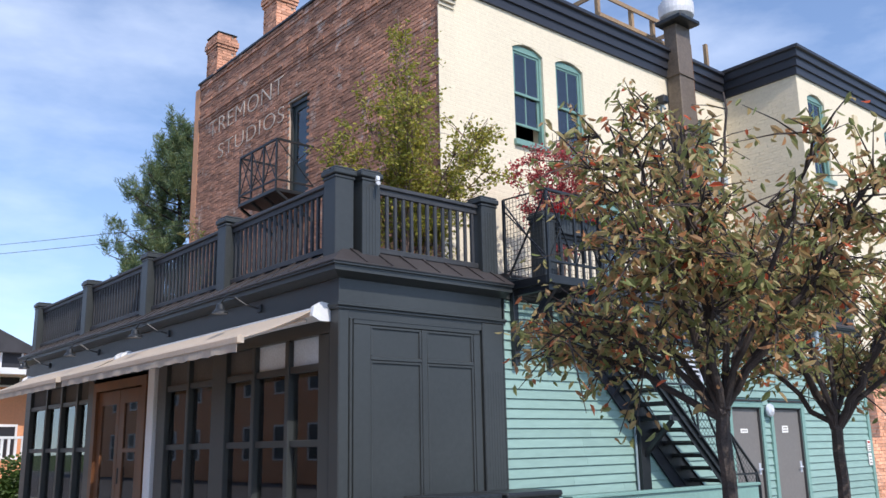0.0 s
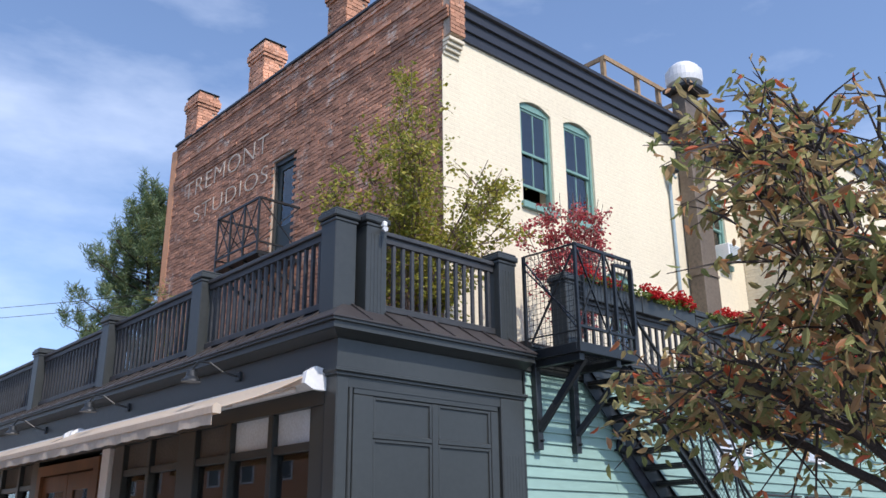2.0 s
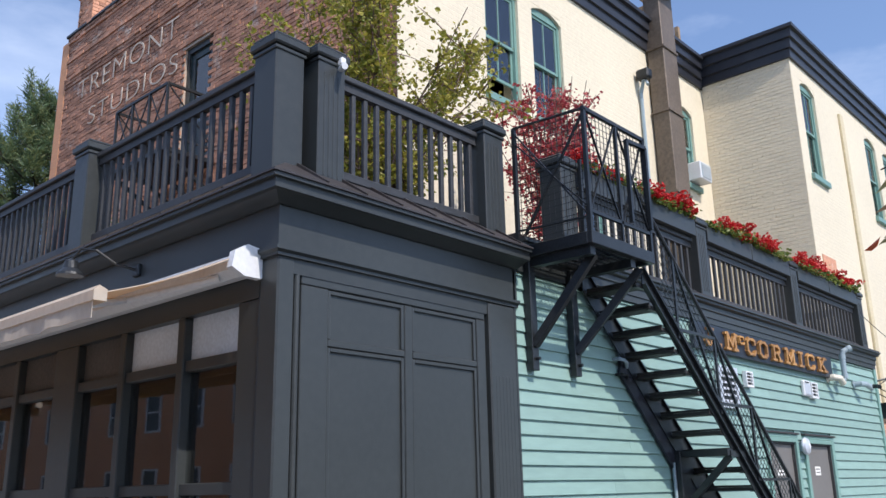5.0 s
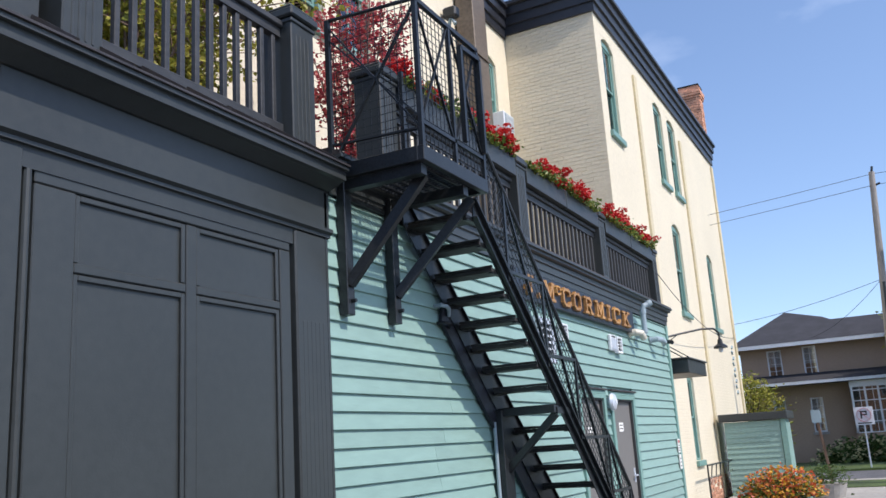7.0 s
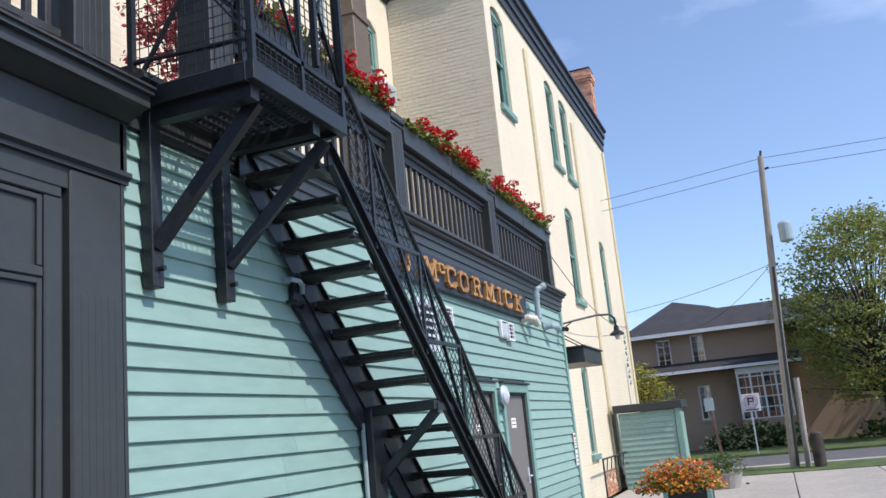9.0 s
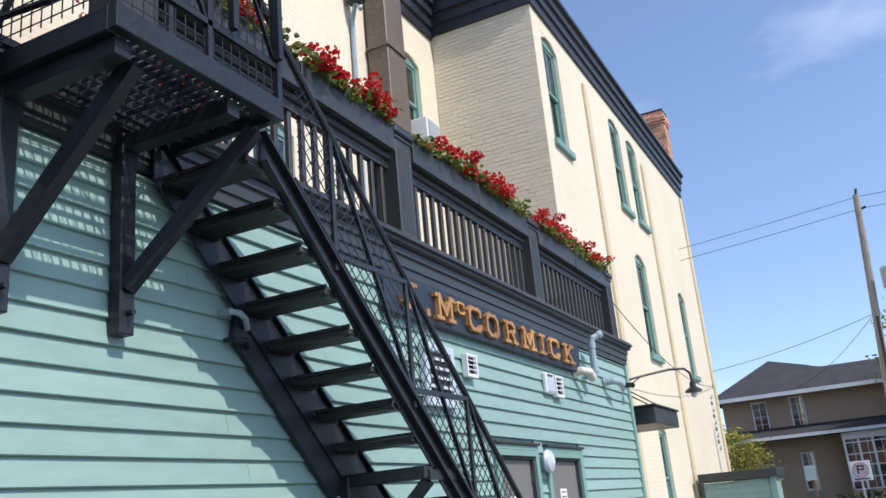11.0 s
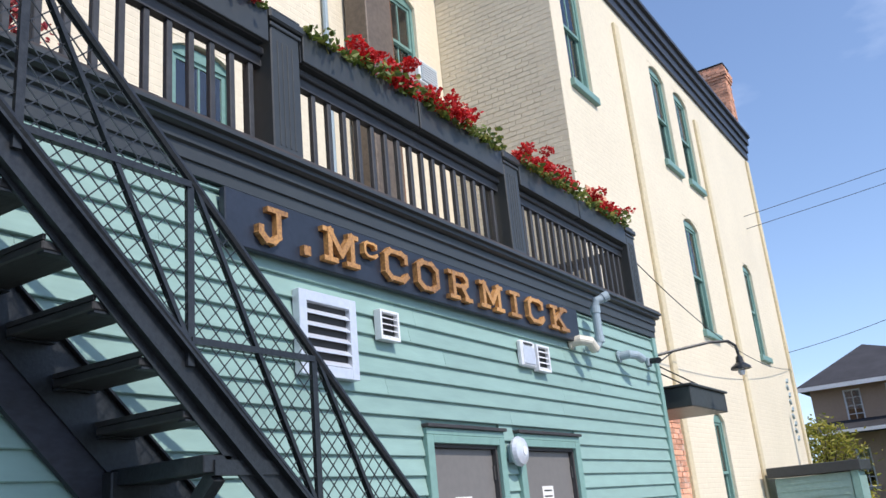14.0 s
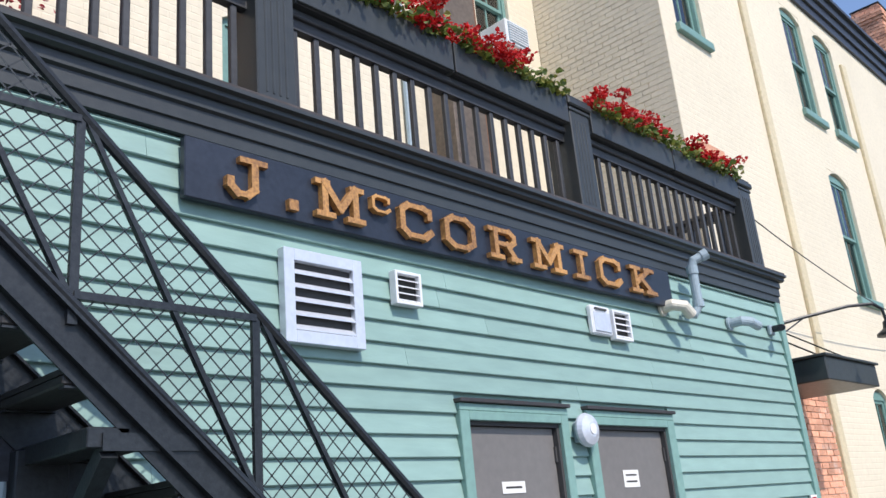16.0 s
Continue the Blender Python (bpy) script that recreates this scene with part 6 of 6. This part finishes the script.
for a, b, z0, z1 in HW:
    w = part("window", boxes((43.06, 43.14, a, a + 0.06, z0, z1), (43.06, 43.14, b - 0.06, b, z0, z1), (43.06, 43.14, a + 0.06, b - 0.06, z0, z0 + 0.06), (43.06, 43.14, a + 0.06, b - 0.06, z1 - 0.06, z1), (43.07, 43.12, (a + b) / 2 - 0.015, (a + b) / 2 + 0.015, z0 + 0.06, z1 - 0.06), *[(43.07, 43.12, a + 0.06, b - 0.06, z0 + (z1 - z0) * k / 4 - 0.012, z0 + (z1 - z0) * k / 4 + 0.012) for k in (1, 2, 3)]), WHITE, hs)
    part("pane", B(43.095, 43.10, a + 0.06, b - 0.06, z0 + 0.06, z1 - 0.06), GLASS, w)
    part("sill", B(42.92, 43.06, a - 0.06, b + 0.06, z0 - 0.1, z0), CONC, w)
    part("blind", B(43.2, 43.22, a + 0.06, b - 0.06, z0 + (z1 - z0) * 0.4, z1 - 0.06), CURTAIN, w)
bay = part("bay_window", B(42.1, 43.0, 4.45, 6.5, 0.04, 1.12), BUFF, hs, "white glazed bay window")
part("bay_head", B(42.1, 43.0, 4.45, 6.5, 2.95, 3.2), WHITE, bay)
fr = [(42.1, 42.2, 4.45 + k * 0.488, 4.53 + k * 0.488, 1.12, 2.95) for k in range(5)] + [(42.12, 42.18, 4.53, 6.4, 1.12 + k * 0.42, 1.16 + k * 0.42) for k in range(5)] + [(42.1, 43.0, 6.42, 6.5, 1.12, 1.2), (42.5, 42.58, 6.42, 6.5, 1.2, 2.95)] + [(42.13, 42.17, 4.68 + k * 0.488, 4.70 + k * 0.488, 1.16, 2.95) for k in range(4)]
part("bay_frame", boxes(*fr), WHITE, bay)
part("bay_pane", B(42.148, 42.152, 4.53, 6.42, 1.14, 2.95), GLASS, bay)
# Sheet in the dark room colour for the shade in the bay.
part("bay_room", B(42.9, 42.95, 4.5, 6.42, 1.12, 2.95), ROOM, bay)

# ---- utility pole, wires, signs ----
up = thing("utility_pole", (27.7, 4.9, 0.05), "leaning grey wooden utility pole with transformer", "utility pole")
part("shaft", tube([(27.7, 4.94, 0.05), (27.7, 4.7, 4.0), (27.7, 4.45, 7.95)], 0.115, 0.075, 12), POLEW, up)
part("transformer", lathe([(0.15, 0), (0.17, 0.03), (0.17, 0.45), (0.13, 0.5), (0.0001, 0.52)], (27.55, 4.18, 5.6), 16), PIPE, up)
part("insulator", bars([((27.7, 4.55, 7.55), (27.7, 4.30, 7.62)), ((27.7, 4.45, 7.95), (27.7, 4.42, 8.1))], 0.06, seg=8), IRON, up)
part("riser_conduit", tube([(27.52, 4.86, 0.1), (27.52, 4.62, 5.0)], 0.04), IRON, up)
part("brace_post", tube([(27.75, 4.62, 0.05), (27.75, 4.55, 2.2)], 0.07, seg=10), POLEW, up)


def wire(name, a, b, sag, label):
    a, b = Vector(a), Vector(b)
    pts = [a.lerp(b, i / 16) - Vector((0, 0, sag * 4 * (i / 16) * (1 - i / 16))) for i in range(17)]
    return tagged(part(name, tube(pts, 0.007, seg=5), INK), label, "wire", "overhead wires")


for z, yy in ((7.9, 4.42), (7.6, 4.35)):
    wire("overhead_wire", (27.7, yy, z), (31.0, 40, z + 0.4), 0.7, "thin black overhead wire")
    wire("overhead_wire", (27.7, yy, z), (25.0, -35, z + 0.5), 0.6, "thin black overhead wire")
wire("service_wire", (27.7, 4.66, 5.1), (29.7, 8.78, 4.6), 0.1, "thin black service wire to the building")
wire("service_wire", (27.7, 4.66, 5.1), (42.6, 8.0, 5.1), 0.3, "thin black service wire to the house")
wire("service_wire", (27.7, 4.6, 5.3), (43.0, 3.0, 5.0), 0.3, "thin black service wire to the house")
wire("service_wire", (17.78, 8.11, 4.3), (29.6, 8.78, 4.2), 0.35, "thin black wire along the cream facade")
for z in (6.9, 7.15):
    wire("overhead_wire", (9.0, 20.3, z), (-9.6, 45, z + 0.8), 0.5, "thin black overhead wire")

np_ = thing("parking_sign", (36.3, 5.95, 0.04), "white square no-parking sign on a steel post", "sign")
part("sign_post", bars([((36.3, 5.95, 0.04), (36.3, 5.95, 1.95))], 0.05), ALU, np_)
pl = part("plate", B(36.255, 36.27, 5.62, 6.22, 1.45, 2.05, bev=0.003), WHITE, np_)
bm = bmesh.new()
for i in range(28):
    a0, a1 = i / 28 * 2 * math.pi, (i + 1) / 28 * 2 * math.pi
    bar(bm, (36.25, 5.92 + 0.22 * math.cos(a0), 1.78 + 0.22 * math.sin(a0)), (36.25, 5.92 + 0.22 * math.cos(a1), 1.78 + 0.22 * math.sin(a1)), 0.045, 0.01)
bar(bm, (36.25, 6.07, 1.94), (36.25, 5.77, 1.62), 0.04, 0.008)
part("red_ring", bm, REDINK, pl)
part("letter", boxes((36.244, 36.252, 5.98, 6.03, 1.66, 1.92), (36.244, 36.252, 5.84, 5.98, 1.87, 1.92), (36.244, 36.252, 5.84, 5.98, 1.77, 1.81), (36.244, 36.252, 5.82, 5.86, 1.77, 1.92)), INK, pl)
part("arrow_bar", B(36.25, 36.256, 5.7, 6.14, 1.49, 1.53), INK, pl)
bo = tagged(part("bollard", lathe([(0.14, 0), (0.15, 0.5), (0.14, 0.78), (0.10, 0.82), (0.0001, 0.83)], (27.5, 4.35, 0.05), 16), BARK), "short weathered wooden bollard on the verge", "bollard")
rs = thing("rusty_post", (26.3, 6.5, 0.05), "slim brown sign post with a small plate", "sign")
part("post", bars([((26.3, 6.45, 0.03), (26.3, 6.62, 1.85))], 0.06), mat("rusty_steel", (0.16, 0.09, 0.06), 0.7, var=0.3), rs)
part("plate", B(26.25, 26.27, 6.5, 6.72, 1.6, 1.9), PIPE, rs)

# ---- buildings that the shop windows mirror, and down the street ----
def far_building(name, x0, x1, y0, y1, h, material, face, label, roof=True):
    b = thing(name, ((x0 + x1) / 2, (y0 + y1) / 2, 0), label, "building")
    part("wall", B(x0, x1, y0, y1, 0, h), material, b)
    part("roof", prism([(x0 - 0.4, h), (x1 + 0.4, h), ((x0 + x1) / 2, h + 2.2)], "y", y0 - 0.4, y1 + 0.4), SHINGLE, b)
    n = int((y1 - y0) // 3)
    for i in range(n):
        for z in (1.0, 4.0):
            if z + 1.6 > h:
                continue
            if face == "e":
                yy = y0 + 1.2 + 3 * i
                w = part("window", boxes((x1, x1 + 0.06, yy, yy + 1.1, z, z + 0.08), (x1, x1 + 0.06, yy, yy + 1.1, z + 1.52, z + 1.6), (x1, x1 + 0.06, yy, yy + 0.08, z + 0.08, z + 1.52), (x1, x1 + 0.06, yy + 1.02, yy + 1.1, z + 0.08, z + 1.52), (x1, x1 + 0.05, yy + 0.08, yy + 1.02, z + 0.77, z + 0.83)), WHITE, b)
                part("pane", B(x1 + 0.01, x1 + 0.02, yy + 0.08, yy + 1.02, z + 0.08, z + 1.52), NAVY, w)
    if face == "s":
        for i in range(int((x1 - x0) // 2)):
            for z in (1.2, 4.2):
                xx = x1 - 1.3 - 2 * i
                w = part("window", boxes((xx, xx + 0.9, y0 - 0.06, y0, z, z + 0.08), (xx, xx + 0.9, y0 - 0.06, y0, z + 1.4, z + 1.5), (xx, xx + 0.08, y0 - 0.06, y0, z + 0.08, z + 1.4), (xx + 0.82, xx + 0.9, y0 - 0.06, y0, z + 0.08, z + 1.4)), WHITE, b)
                part("pane", B(xx + 0.08, xx + 0.82, y0 - 0.02, y0 - 0.01, z + 0.08, z + 1.4), NAVY, w)
    return b


far_building("street_building", -26, -15, 4, 16, 6.5, ORANGEB, "e", "orange brick building across the main street with white windows")
far_building("street_building", -20, -9.5, 19, 62, 8.4, ORANGEB, "e", "orange brick building across the main street with white windows")
far_building("street_building", -26, -16, -14, 2, 5.0, BUFF, "e", "buff brick building across the main street with white windows")
hb = far_building("porch_house", 2, 10.3, 39, 48, 5.6, ORANGEB, "s", "brick house with a white porch stair down the street")
part("porch_rail", boxes((5, 11.2, 37.6, 37.7, 2.1, 2.2), (5, 11.2, 37.6, 37.7, 1.3, 1.38), *[(5 + 0.25 * i, 5.1 + 0.25 * i, 37.62, 37.68, 1.38, 2.1) for i in range(25)]), WHITE, hb)
part("porch_floor", B(4.8, 11.3, 37.5, 39, 0, 1.28), ORANGEB, hb)
part("porch_post", boxes((9.9, 10.05, 37.6, 37.75, 2.2, 4.6), (5.0, 5.15, 37.6, 37.75, 2.2, 4.6)), WHITE, hb)
part("porch_eave", B(4.6, 11.4, 37.3, 39, 4.6, 4.85), WHITE, hb)
